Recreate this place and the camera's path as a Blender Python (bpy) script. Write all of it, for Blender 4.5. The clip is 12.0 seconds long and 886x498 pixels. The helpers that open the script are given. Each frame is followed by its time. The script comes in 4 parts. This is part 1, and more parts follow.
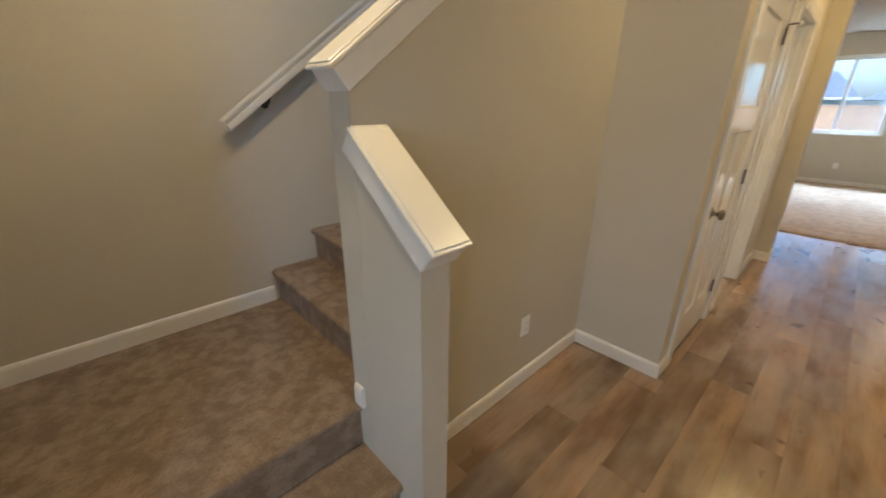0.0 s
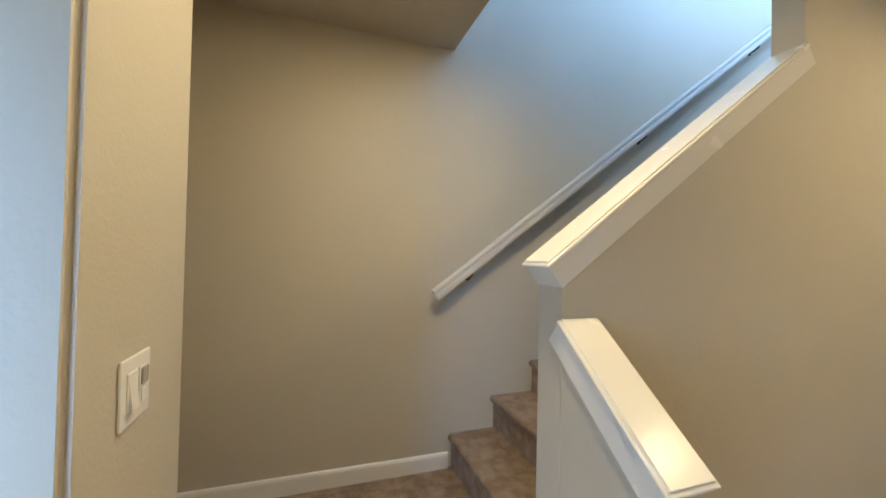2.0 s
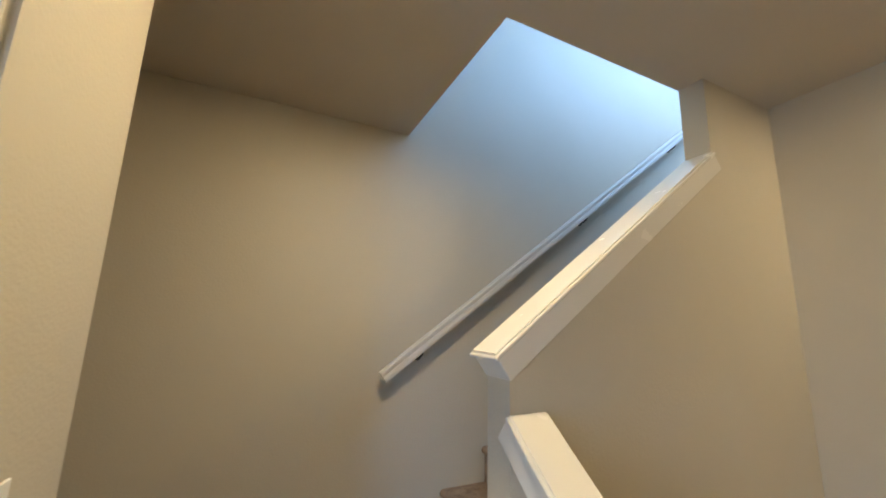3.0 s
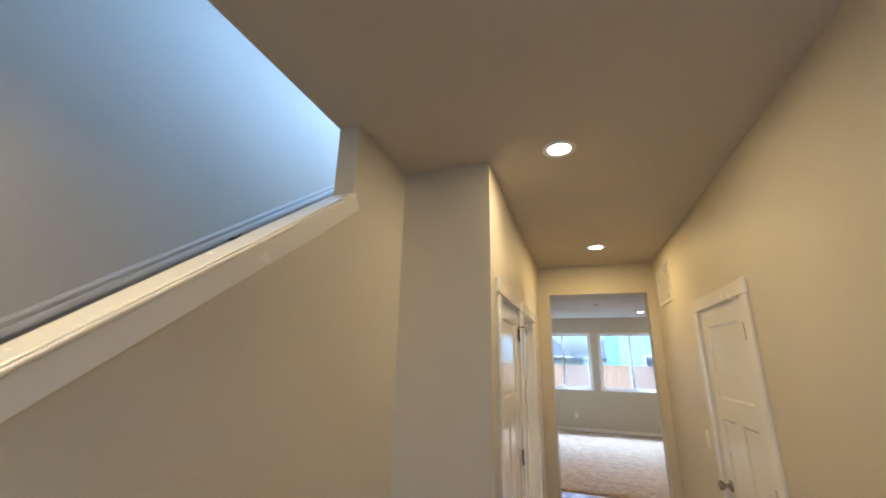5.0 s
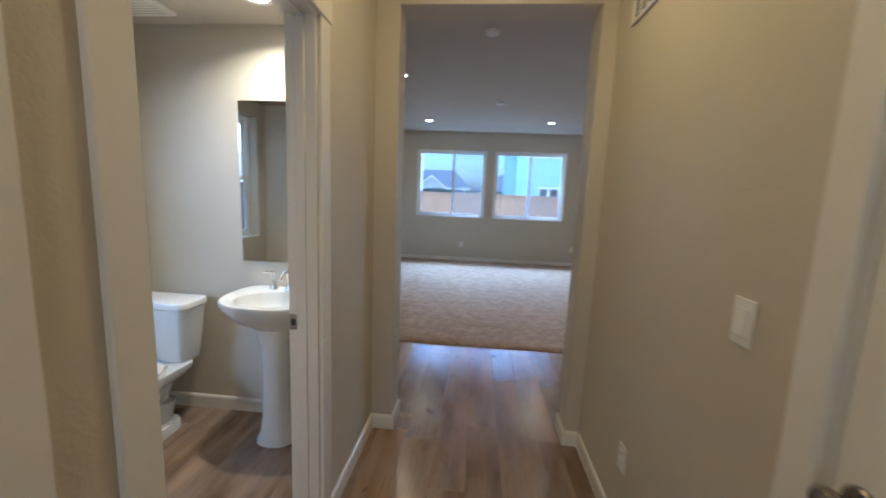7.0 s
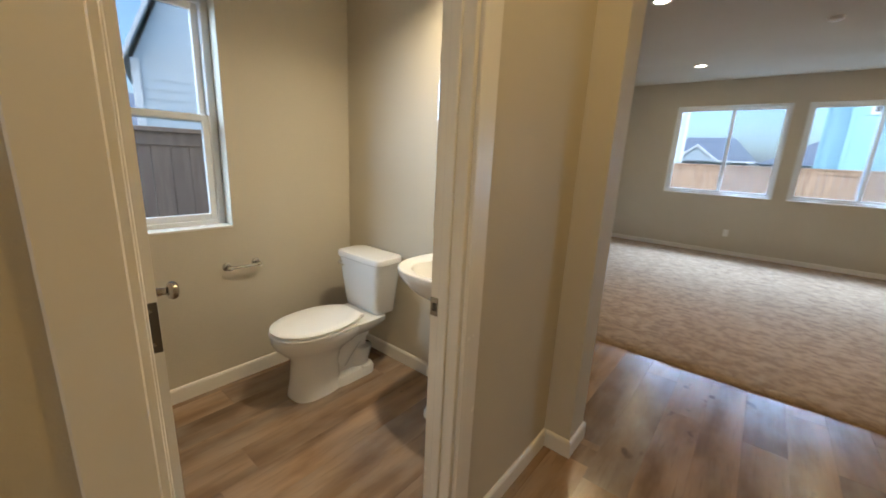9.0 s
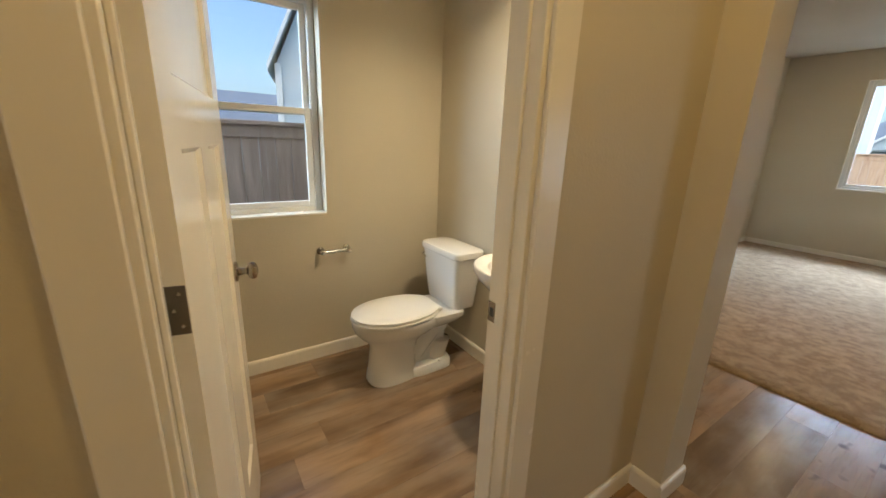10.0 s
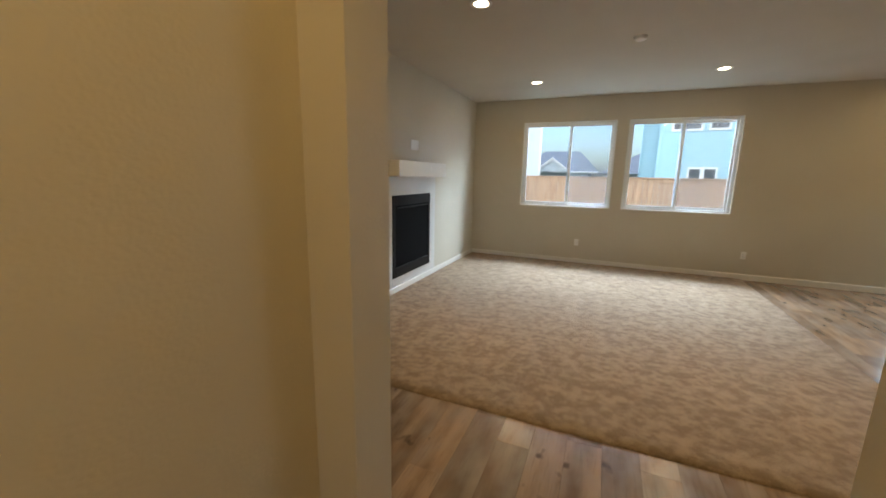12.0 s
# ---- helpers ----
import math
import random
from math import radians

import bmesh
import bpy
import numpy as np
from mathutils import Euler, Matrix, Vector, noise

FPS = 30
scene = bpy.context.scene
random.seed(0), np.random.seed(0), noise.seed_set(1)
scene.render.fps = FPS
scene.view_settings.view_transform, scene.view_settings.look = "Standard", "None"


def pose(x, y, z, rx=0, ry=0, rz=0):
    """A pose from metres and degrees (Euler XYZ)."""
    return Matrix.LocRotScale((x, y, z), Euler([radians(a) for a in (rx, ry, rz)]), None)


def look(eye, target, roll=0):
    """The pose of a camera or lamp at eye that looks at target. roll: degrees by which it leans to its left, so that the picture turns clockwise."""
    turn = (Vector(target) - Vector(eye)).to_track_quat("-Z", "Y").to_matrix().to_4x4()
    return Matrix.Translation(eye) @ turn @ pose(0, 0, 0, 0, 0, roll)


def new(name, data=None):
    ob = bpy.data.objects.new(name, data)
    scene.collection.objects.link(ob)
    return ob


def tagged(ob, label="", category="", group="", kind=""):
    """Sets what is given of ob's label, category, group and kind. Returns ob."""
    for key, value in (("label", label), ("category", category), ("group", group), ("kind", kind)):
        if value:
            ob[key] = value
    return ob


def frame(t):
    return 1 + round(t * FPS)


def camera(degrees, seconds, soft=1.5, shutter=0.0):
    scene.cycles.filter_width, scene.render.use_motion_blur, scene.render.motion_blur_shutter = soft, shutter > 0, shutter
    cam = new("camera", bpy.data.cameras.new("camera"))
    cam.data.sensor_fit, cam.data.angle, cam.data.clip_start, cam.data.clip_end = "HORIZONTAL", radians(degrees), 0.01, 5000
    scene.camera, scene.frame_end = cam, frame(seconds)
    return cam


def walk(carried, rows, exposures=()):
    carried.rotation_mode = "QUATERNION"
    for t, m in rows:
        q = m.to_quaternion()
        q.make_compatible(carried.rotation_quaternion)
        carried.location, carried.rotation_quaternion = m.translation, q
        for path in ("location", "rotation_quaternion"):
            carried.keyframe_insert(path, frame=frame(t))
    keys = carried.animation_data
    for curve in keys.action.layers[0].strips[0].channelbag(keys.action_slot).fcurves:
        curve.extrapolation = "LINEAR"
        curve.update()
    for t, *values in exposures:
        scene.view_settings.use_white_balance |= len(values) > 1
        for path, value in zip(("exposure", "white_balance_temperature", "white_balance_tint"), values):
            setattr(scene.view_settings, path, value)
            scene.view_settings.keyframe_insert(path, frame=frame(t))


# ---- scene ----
cam = camera(98.7, 12.0, 1.6, 0.24)
PATH = [
    (0, (0.22, 0.51, 1.489), (-1.132, 1.798, 0.771), 0.5),
    (0.2, (0.204, 0.492, 1.503), (-1.253, 1.632, 0.744), 0.4),
    (0.5, (0.188, 0.468, 1.485), (-1.407, 1.446, 0.778), 0.1),
    (0.8, (0.168, 0.439, 1.502), (-1.545, 1.244, 0.854), -0.2),
    (1, (0.162, 0.43, 1.508), (-1.635, 1.127, 0.973), -0.4),
    (1.5, (0.15, 0.425, 1.554), (-1.736, 1.044, 1.309), 0.4),
    (2, (0.146, 0.424, 1.599), (-1.747, 1.068, 1.631), 1.2),
    (2.5, (0.141, 0.429, 1.639), (-1.719, 1.131, 1.856), 1.3),
    (2.7, (0.138, 0.434, 1.651), (-1.698, 1.169, 1.948), 1.4),
    (4.5, (0.17, 0.658, 1.704), (-0.846, 2.278, 2.292), 4.2),
    (5, (0.167, 0.746, 1.693), (-0.463, 2.563, 2.242), 1.1),
    (5.3, (0.158, 0.805, 1.695), (-0.235, 2.714, 2.144), 1.0),
    (5.5, (0.148, 0.827, 1.676), (-0.1, 2.779, 2.034), 0.3),
    (5.8, (0.150, 0.886, 1.635), (0.012, 2.870, 1.839), 0.6),
    (6, (0.141, 0.917, 1.613), (0.061, 2.913, 1.709), 0.6),
    (6.2, (0.213, 1.298, 1.538), (0.217, 3.291, 1.369), 0.3),
    (6.3, (0.230, 1.525, 1.527), (0.250, 3.515, 1.328), 1.0),
    (6.5, (0.216, 2.074, 1.508), (0.387, 4.058, 1.324), 1.4),
    (6.7, (0.285, 2.610, 1.467), (0.340, 4.598, 1.254), 0.8),
    (6.8, (0.290, 2.875, 1.460), (0.395, 4.854, 1.205), 1.1),
    (7, (0.357, 3.263, 1.442), (0.187, 5.235, 1.158), 2.3),
    (7.2, (0.392, 3.329, 1.447), (-0.029, 5.262, 1.154), 2.9),
    (8.8, (0.362, 3.726, 1.392), (-0.718, 5.352, 0.952), 2.4),
    (9, (0.389, 3.778, 1.386), (-0.845, 5.28, 0.914), 2.7),
    (9.5, (0.444, 3.853, 1.384), (-1.061, 5.062, 0.86), 3.8),
    (9.7, (0.434, 3.884, 1.384), (-1.117, 5.029, 0.851), 3.3),
    (10, (0.397, 3.952, 1.378), (-1.192, 5.042, 0.845), 2.2),
    (10.5, (0.36, 4.068, 1.36), (-1.158, 5.24, 0.793), 0.4),
    (10.7, (0.359, 4.118, 1.355), (-1.060, 5.411, 0.792), 0.1),
    (11, (0.382, 4.215, 1.379), (-0.837, 5.701, 0.827), 0.7),
    (11.3, (0.409, 4.329, 1.373), (-0.654, 5.954, 0.894), 0.6),
    (11.5, (0.422, 4.432, 1.382), (-0.568, 6.11, 0.93), 0.9),
    (12, (0.445, 4.671, 1.456), (-0.321, 6.479, 1.078), 1.1),
]
EXPOSURES = [(0.0, 2.25, 5750, 7), (0.5, 2.56, 5850, 6), (1.0, 2.58, 5600, 6), (1.5, 2.6, 5350, 5), (2.5, 2.5, 5500, 6), (4.5, 2.25, 5400, 9),
             (5.5, 2.17, 5300, 10), (6.5, 1.83, 5200, 12), (7.2, 1.55, 4600, 9), (8.8, 1.6, 5600, 8), (9.5, 1.68, 6250, 8),
             (10.0, 1.67, 6450, 7), (11.0, 1.65, 6150, 7), (11.5, 1.6, 6600, 7), (12.0, 1.58, 6600, 7)]
walk(cam, [(t, look(eye, target, roll)) for t, eye, target, roll in PATH], EXPOSURES)


# ---- world and light ----
EXT = -1.875        # inner face of the outside wall
XL, XR = -0.233, 1.02   # hallway walls
CEIL = 2.765
OPY0, OPY1 = 5.402, 5.58   # opening wall
FAR = 11.56

world = bpy.data.worlds.new("world")
scene.world = world
world.use_nodes = True
wn = world.node_tree
sky = wn.nodes.new("ShaderNodeTexSky")
sky.sky_type = "NISHITA"
sky.sun_disc = False
sky.sun_elevation = radians(38)
sky.sun_rotation = radians(186)
sky.air_density, sky.dust_density, sky.ozone_density = 1.0, 3.0, 3.0
wn.links.new(sky.outputs[0], wn.nodes["Background"].inputs[0])
wn.nodes["Background"].inputs[1].default_value = 0.11
sun = new("sun", bpy.data.lights.new("sun", "SUN"))
sun.data.energy, sun.data.angle, sun.data.color = 1.8, radians(110), (1.0, 0.98, 0.95)
sun.matrix_world = look((0, 0, 30), (2, 20, 8))


def area_lamp(name, eye, target, size, size_y, watts, colour, disk=False, spread_angle=180):
    data = bpy.data.lights.new(name, "AREA")
    data.shape = "DISK" if disk else "RECTANGLE"
    data.size = size
    if not disk:
        data.size_y = size_y
    data.energy, data.color, data.spread = watts, colour, radians(spread_angle)
    ob = new(name, data)
    ob.matrix_world = look(eye, target)
    return ob


WARM = (1.0, 0.70, 0.33)
LAMP_W = 2.4
HALL_LAMPS = [(0.152, 2.628), (0.411, 4.619), (-0.68, 0.80)]
ROOM_LAMPS = [(-0.60, 10.40), (1.58, 10.38), (-0.58, 7.75), (1.60, 7.75), (4.2, 10.38), (4.2, 7.75)]
BATH_CEIL = 2.345


def lamp_watts(x, y):
    """The lamps over the dining side of the room are the brightest."""
    if x > 3:
        return LAMP_W * 1.6
    if y > 9:
        return LAMP_W * 0.5
    if y > OPY1:
        return LAMP_W * 1.3
    return LAMP_W * (1.25 if y > 4 else 1.0 if y > 1 else 1.4)


for lx, ly in HALL_LAMPS + ROOM_LAMPS:
    area_lamp("downlight_lamp", (lx, ly, CEIL - 0.012), (lx, ly + 0.001, 0), 0.105, 0.105, lamp_watts(lx, ly), (1.0, 0.64, 0.205) if 4 < ly < 5 else WARM, True, 120 if 5 < ly < 9 else 180)
area_lamp("downlight_lamp", (-0.75, 5.14, BATH_CEIL - 0.012), (-0.75, 5.141, 0), 0.105, 0.105, LAMP_W * 1.9, (1.0, 0.79, 0.50), True, 145)
# unseen fill lamps for sky light at added openings, upstairs and in the entry
area_lamp("stair_fill_light", (-0.865, 3.1, 4.35), (-1.875, 2.7, 4.0), 2.9, 1.4, 10.5, (0.42, 0.65, 1.0))
area_lamp("entry_fill_light", (XR - 0.01, -1.1, 1.5), (-0.485, -0.85, 1.3), 0.6, 1.4, 4.2, (0.48, 0.68, 1.0), False, 74)
area_lamp("front_fill_light", (0.78, -2.13, 1.15), (-0.55, 1.1, 0.40), 0.40, 1.6, 1.8, (0.46, 0.67, 1.0), False, 120)
# unseen lamps outside the windows, added to strengthen the sky's light indoors
area_lamp("north_fill_light", (0.6, 13.2, 3.45), (0.6, 9.6, 0.3), 4.4, 1.0, 285, (0.63, 0.80, 1.0))
area_lamp("west_fill_light", (-2.9, 2.8, 2.3), (-1.9, 4.45, 1.4), 1.2, 0.9, 25, (0.62, 0.81, 1.0))
# unseen lamp in the patio opening, added to stand in for the sky
area_lamp("patio_fill_light", (5.1, FAR - 0.02, 1.06), (4.65, 10.4, -0.1), 1.72, 1.98, 12, (0.60, 0.80, 1.0), False, 140)


# ---- materials ----
def material(name):
    m = bpy.data.materials.new(name)
    m.use_nodes = True
    return m, m.node_tree, m.node_tree.nodes["Principled BSDF"]


def node(t, kind, **values):
    n = t.nodes.new(kind)
    for key, value in values.items():
        n.inputs[key].default_value = value
    return n


def mixed(t, factor, a, b):
    """A colour between a and b by a factor socket."""
    n = t.nodes.new("ShaderNodeMix")
    n.data_type = "RGBA"
    t.links.new(factor, n.inputs[0])
    for value, socket in ((a, n.inputs[6]), (b, n.inputs[7])):
        if isinstance(value, tuple):
            socket.default_value = (*value, 1)
        else:
            t.links.new(value, socket)
    return n.outputs[2]


def spread(t, socket, low, high, to_low=0.0, to_high=1.0):
    n = t.nodes.new("ShaderNodeMapRange")
    for k, v in zip((1, 2, 3, 4), (low, high, to_low, to_high)):
        n.inputs[k].default_value = v
    t.links.new(socket, n.inputs[0])
    return n.outputs[0]


def grain(t, scale, detail=3.0, stretch=(1, 1, 1), random_shift=False):
    """Noise in object space."""
    co = t.nodes.new("ShaderNodeTexCoord")
    mp = t.nodes.new("ShaderNodeMapping")
    mp.inputs["Scale"].default_value = stretch
    t.links.new(co.outputs["Object"], mp.inputs["Vector"])
    if random_shift:
        info = t.nodes.new("ShaderNodeObjectInfo")
        mul = t.nodes.new("ShaderNodeVectorMath")
        mul.operation = "SCALE"
        mul.inputs[0].default_value = (37.0, 91.0, 13.0)
        t.links.new(info.outputs["Random"], mul.inputs["Scale"])
        t.links.new(mul.outputs[0], mp.inputs["Location"])
    n = node(t, "ShaderNodeTexNoise", Scale=scale, Detail=detail)
    t.links.new(mp.outputs[0], n.inputs["Vector"])
    return n.outputs["Fac"]


def relief(t, bsdf, height, strength, distance):
    b = node(t, "ShaderNodeBump", Strength=strength, Distance=distance)
    t.links.new(height, b.inputs["Height"])
    t.links.new(b.outputs[0], bsdf.inputs["Normal"])


def painted(name, colour, other, rough, bump_scale=0, bump=0.0, dist=0.001):
    m, t, p = material(name)
    t.links.new(mixed(t, spread(t, grain(t, 1.7), 0.3, 0.7), colour, other), p.inputs["Base Color"])
    t.links.new(spread(t, grain(t, 9.0), 0.3, 0.7, rough - 0.015, rough + 0.015), p.inputs["Roughness"])
    if bump:
        relief(t, p, grain(t, bump_scale, 2.0), bump, dist)
    return m


def metal(name, colour, rough):
    m, t, p = material(name)
    p.inputs["Metallic"].default_value = 1.0
    p.inputs["Base Color"].default_value = (*colour, 1)
    t.links.new(spread(t, grain(t, 60.0), 0.3, 0.7, rough * 0.8, rough * 1.25), p.inputs["Roughness"])
    return m


def glowing(name, colour, strength):
    m, t, p = material(name)
    p.inputs["Base Color"].default_value = (*colour, 1)
    p.inputs["Emission Color"].default_value = (*colour, 1)
    p.inputs["Emission Strength"].default_value = strength
    return m


def wood_floor():
    m, t, p = material("vinyl_plank")
    info = t.nodes.new("ShaderNodeObjectInfo")
    streak = grain(t, 2.0, 4.0, (4.5, 0.7, 1), True)
    fine = grain(t, 9.0, 4.0, (8.0, 0.6, 1), True)
    cloud = grain(t, 4.2, 3.0, (1.5, 0.7, 1), True)
    knot = grain(t, 7.0, 2.0, (1.3, 0.8, 1), True)
    base = mixed(t, spread(t, streak, 0.32, 0.70), (0.148, 0.089, 0.049), (0.385, 0.257, 0.158))
    tone = mixed(t, info.outputs["Random"], (0.62, 0.61, 0.62), (1.32, 1.27, 1.22))
    mul = t.nodes.new("ShaderNodeMix")
    mul.data_type, mul.blend_type = "RGBA", "MULTIPLY"
    mul.inputs[0].default_value = 1.0
    t.links.new(base, mul.inputs[6])
    t.links.new(tone, mul.inputs[7])
    grey = mixed(t, spread(t, cloud, 0.38, 0.78, 0, 0.75), mul.outputs[2], (0.345, 0.275, 0.215))
    pale = mixed(t, spread(t, cloud, 0.42, 0.20, 0, 0.5), grey, (0.125, 0.084, 0.055))
    dark = mixed(t, spread(t, fine, 0.56, 0.8, 0, 0.35), pale, (0.085, 0.052, 0.032))
    knots = mixed(t, spread(t, knot, 0.69, 0.76, 0, 0.8), dark, (0.050, 0.030, 0.018))
    t.links.new(knots, p.inputs["Base Color"])
    t.links.new(spread(t, fine, 0.3, 0.7, 0.20, 0.25), p.inputs["Roughness"])
    p.inputs["IOR"].default_value = 1.65
    relief(t, p, fine, 0.04, 0.0006)
    return m


def carpet_material():
    m, t, p = material("carpet")
    patch = grain(t, 7.0, 5.0)
    smear = grain(t, 17.0, 3.0)
    fleck = grain(t, 140.0, 3.0)
    tuft = grain(t, 300.0, 2.0)
    add = t.nodes.new("ShaderNodeMath")
    t.links.new(spread(t, patch, 0.28, 0.74), add.inputs[0])
    t.links.new(spread(t, smear, 0.36, 0.64, -0.38, 0.34), add.inputs[1])
    big = mixed(t, spread(t, add.outputs[0], 0.05, 0.95), (0.246, 0.161, 0.092), (0.410, 0.290, 0.184))
    t.links.new(mixed(t, spread(t, fleck, 0.42, 0.72, 0, 0.42), big, (0.105, 0.066, 0.040)), p.inputs["Base Color"])
    p.inputs["Roughness"].default_value = 0.95
    p.inputs["Sheen Weight"].default_value = 0.1
    mix = t.nodes.new("ShaderNodeMath")
    t.links.new(fleck, mix.inputs[0])
    t.links.new(tuft, mix.inputs[1])
    relief(t, p, mix.outputs[0], 0.7, 0.006)
    return m


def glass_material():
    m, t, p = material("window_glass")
    # blue-grey tint put in to dim the bright sky behind the panes
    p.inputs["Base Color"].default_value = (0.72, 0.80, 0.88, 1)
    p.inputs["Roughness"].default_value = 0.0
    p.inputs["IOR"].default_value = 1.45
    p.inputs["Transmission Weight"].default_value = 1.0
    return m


def screen_material():
    m, t, p = material("insect_screen_mesh")
    p.inputs["Base Color"].default_value = (0.40, 0.39, 0.38, 1)
    p.inputs["Roughness"].default_value = 0.8
    p.inputs["Alpha"].default_value = 0.15
    return m


def fence_wood(name, dark, light, aged):
    m, t, p = material(name)
    info = t.nodes.new("ShaderNodeObjectInfo")
    streak = grain(t, 3.0, 5.0, (8, 8, 0.7), True)
    base = mixed(t, spread(t, streak, 0.3, 0.72), dark, light)
    t.links.new(mixed(t, spread(t, info.outputs["Random"], 0, 1, 0, 0.6), base, aged), p.inputs["Base Color"])
    p.inputs["Roughness"].default_value = 0.85
    relief(t, p, streak, 0.3, 0.004)
    return m


M_WALL = painted("wall_paint", (0.562, 0.508, 0.405), (0.588, 0.533, 0.427), 0.55, 110.0, 0.30, 0.003)
M_CEIL = painted("ceiling_paint", (0.545, 0.495, 0.410), (0.575, 0.520, 0.435), 0.8, 120.0, 0.3, 0.002)
M_TRIM = painted("white_trim_paint", (0.79, 0.755, 0.69), (0.82, 0.785, 0.72), 0.26)
M_DOOR = painted("white_door_paint", (0.78, 0.745, 0.685), (0.81, 0.775, 0.715), 0.14)
M_RAIL = painted("satin_rail_paint", (0.60, 0.565, 0.50), (0.64, 0.60, 0.535), 0.38)
M_PLASTIC = painted("white_plastic", (0.82, 0.80, 0.76), (0.84, 0.82, 0.78), 0.35)
M_VINYL = painted("white_vinyl", (0.80, 0.81, 0.81), (0.83, 0.84, 0.84), 0.4)
M_CHINA = painted("white_vitreous_china", (0.76, 0.75, 0.725), (0.79, 0.78, 0.755), 0.10)
M_NICKEL = metal("satin_nickel", (0.31, 0.275, 0.235), 0.20)
M_HINGE = metal("dark_nickel", (0.135, 0.115, 0.095), 0.36)
M_CHROME = metal("chrome", (0.82, 0.83, 0.84), 0.08)
# chrome darkened in its colour to stand in for dark reflections
M_CHROME_DARK = metal("darkened_chrome", (0.46, 0.45, 0.43), 0.14)
M_MIRROR = metal("mirror_silver", (0.86, 0.88, 0.88), 0.01)
M_FLOOR = wood_floor()
M_SUB = painted("plank_joint", (0.085, 0.055, 0.036), (0.10, 0.065, 0.043), 0.8)
M_CARPET = carpet_material()
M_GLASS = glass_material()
M_FENCE = fence_wood("fence_cedar", (0.33, 0.190, 0.118), (0.62, 0.415, 0.275), (0.40, 0.272, 0.198))
# side fence: browner wood, its shaded side also put into the darker colour
M_FENCE_DARK = fence_wood("fence_weathered_shaded", (0.185, 0.122, 0.098), (0.36, 0.255, 0.205), (0.235, 0.172, 0.150))
M_SCREEN = screen_material()
M_BLACK = painted("black_steel", (0.005, 0.005, 0.006), (0.009, 0.009, 0.010), 0.5)
M_FIREGLASS = painted("firebox_glass", (0.002, 0.002, 0.0025), (0.003, 0.003, 0.004), 0.85)
M_FIREGLASS.node_tree.nodes["Principled BSDF"].inputs["Specular IOR Level"].default_value = 0.12
M_BLACK.node_tree.nodes["Principled BSDF"].inputs["Specular IOR Level"].default_value = 0.2
# near-black colour that paints the shade inside slots, holes and the vent
M_DARK = painted("slot_shade", (0.02, 0.018, 0.016), (0.03, 0.027, 0.024), 0.7)
M_LENS = glowing("lamp_lens", (1.0, 0.86, 0.62), 9.0)
M_SENSOR = painted("sensor_plastic", (0.33, 0.30, 0.26), (0.36, 0.33, 0.29), 0.35)
M_SURROUND = painted("fireplace_tile", (0.60, 0.58, 0.54), (0.66, 0.64, 0.60), 0.4)
M_GRASS = painted("lawn", (0.045, 0.075, 0.025), (0.08, 0.10, 0.04), 0.9, 40.0, 0.6, 0.02)
M_TEAL = painted("teal_siding", (0.29, 0.49, 0.58), (0.31, 0.52, 0.61), 0.6, 30.0, 0.1, 0.004)
M_GREY_SIDING = painted("grey_siding", (0.50, 0.56, 0.60), (0.53, 0.59, 0.63), 0.6)
M_ROOF = painted("slate_shingle", (0.13, 0.155, 0.20), (0.17, 0.195, 0.24), 0.85, 14.0, 0.6, 0.02)
M_PANE = painted("dark_pane", (0.03, 0.035, 0.045), (0.045, 0.05, 0.06), 0.05)
M_WHITE_OUT = painted("outdoor_white_trim", (0.72, 0.73, 0.73), (0.76, 0.77, 0.77), 0.5)


# ---- mesh helpers ----
def box(bm, lo, hi, m=None):
    """Adds a box from corner lo to corner hi."""
    lo, hi = Vector(lo), Vector(hi)
    made = bmesh.ops.create_cube(bm, size=1.0)["verts"]
    for v in made:
        v.co = Vector([(lo[k] + hi[k]) / 2 + v.co[k] * (hi[k] - lo[k]) for k in range(3)])
        if m is not None:
            v.co = m @ v.co
    return made


def soft_box(lo, hi, r=0.003, seg=1):
    bm = bmesh.new()
    box(bm, lo, hi)
    bmesh.ops.bevel(bm, geom=bm.edges[:], offset=r, segments=seg, affect="EDGES", profile=0.5)
    return bm


def lathe(profile, m=None, seg=24):
    """Turns (radius, height) pairs round z."""
    bm = bmesh.new()
    rings = []
    for r, z in profile:
        rings.append([bm.verts.new((r * math.cos(a), r * math.sin(a), z)) for a in [2 * math.pi * k / seg for k in range(seg)]])
    for a, b in zip(rings, rings[1:]):
        for k in range(seg):
            bm.faces.new((a[k], a[(k + 1) % seg], b[(k + 1) % seg], b[k]))
    bm.faces.new(rings[0][::-1])
    bm.faces.new(rings[-1])
    if m is not None:
        bmesh.ops.transform(bm, matrix=m, verts=bm.verts)
    return bm


def loft(rings):
    """Joins closed rings of equal length and caps the ends."""
    bm = bmesh.new()
    made = [[bm.verts.new(c) for c in ring] for ring in rings]
    n = len(made[0])
    for a, b in zip(made, made[1:]):
        for k in range(n):
            bm.faces.new((a[k], a[(k + 1) % n], b[(k + 1) % n], b[k]))
    bm.faces.new(made[0][::-1])
    bm.faces.new(made[-1])
    bmesh.ops.recalc_face_normals(bm, faces=bm.faces)
    return bm


def prism(outline, axis, a, b):
    """A solid of an outline in the two other axes, from a to b along axis."""
    def place(u, v, w):
        return {"x": (w, u, v), "y": (u, w, v), "z": (u, v, w)}[axis]
    return loft([[place(u, v, a) for u, v in outline], [place(u, v, b) for u, v in outline]])


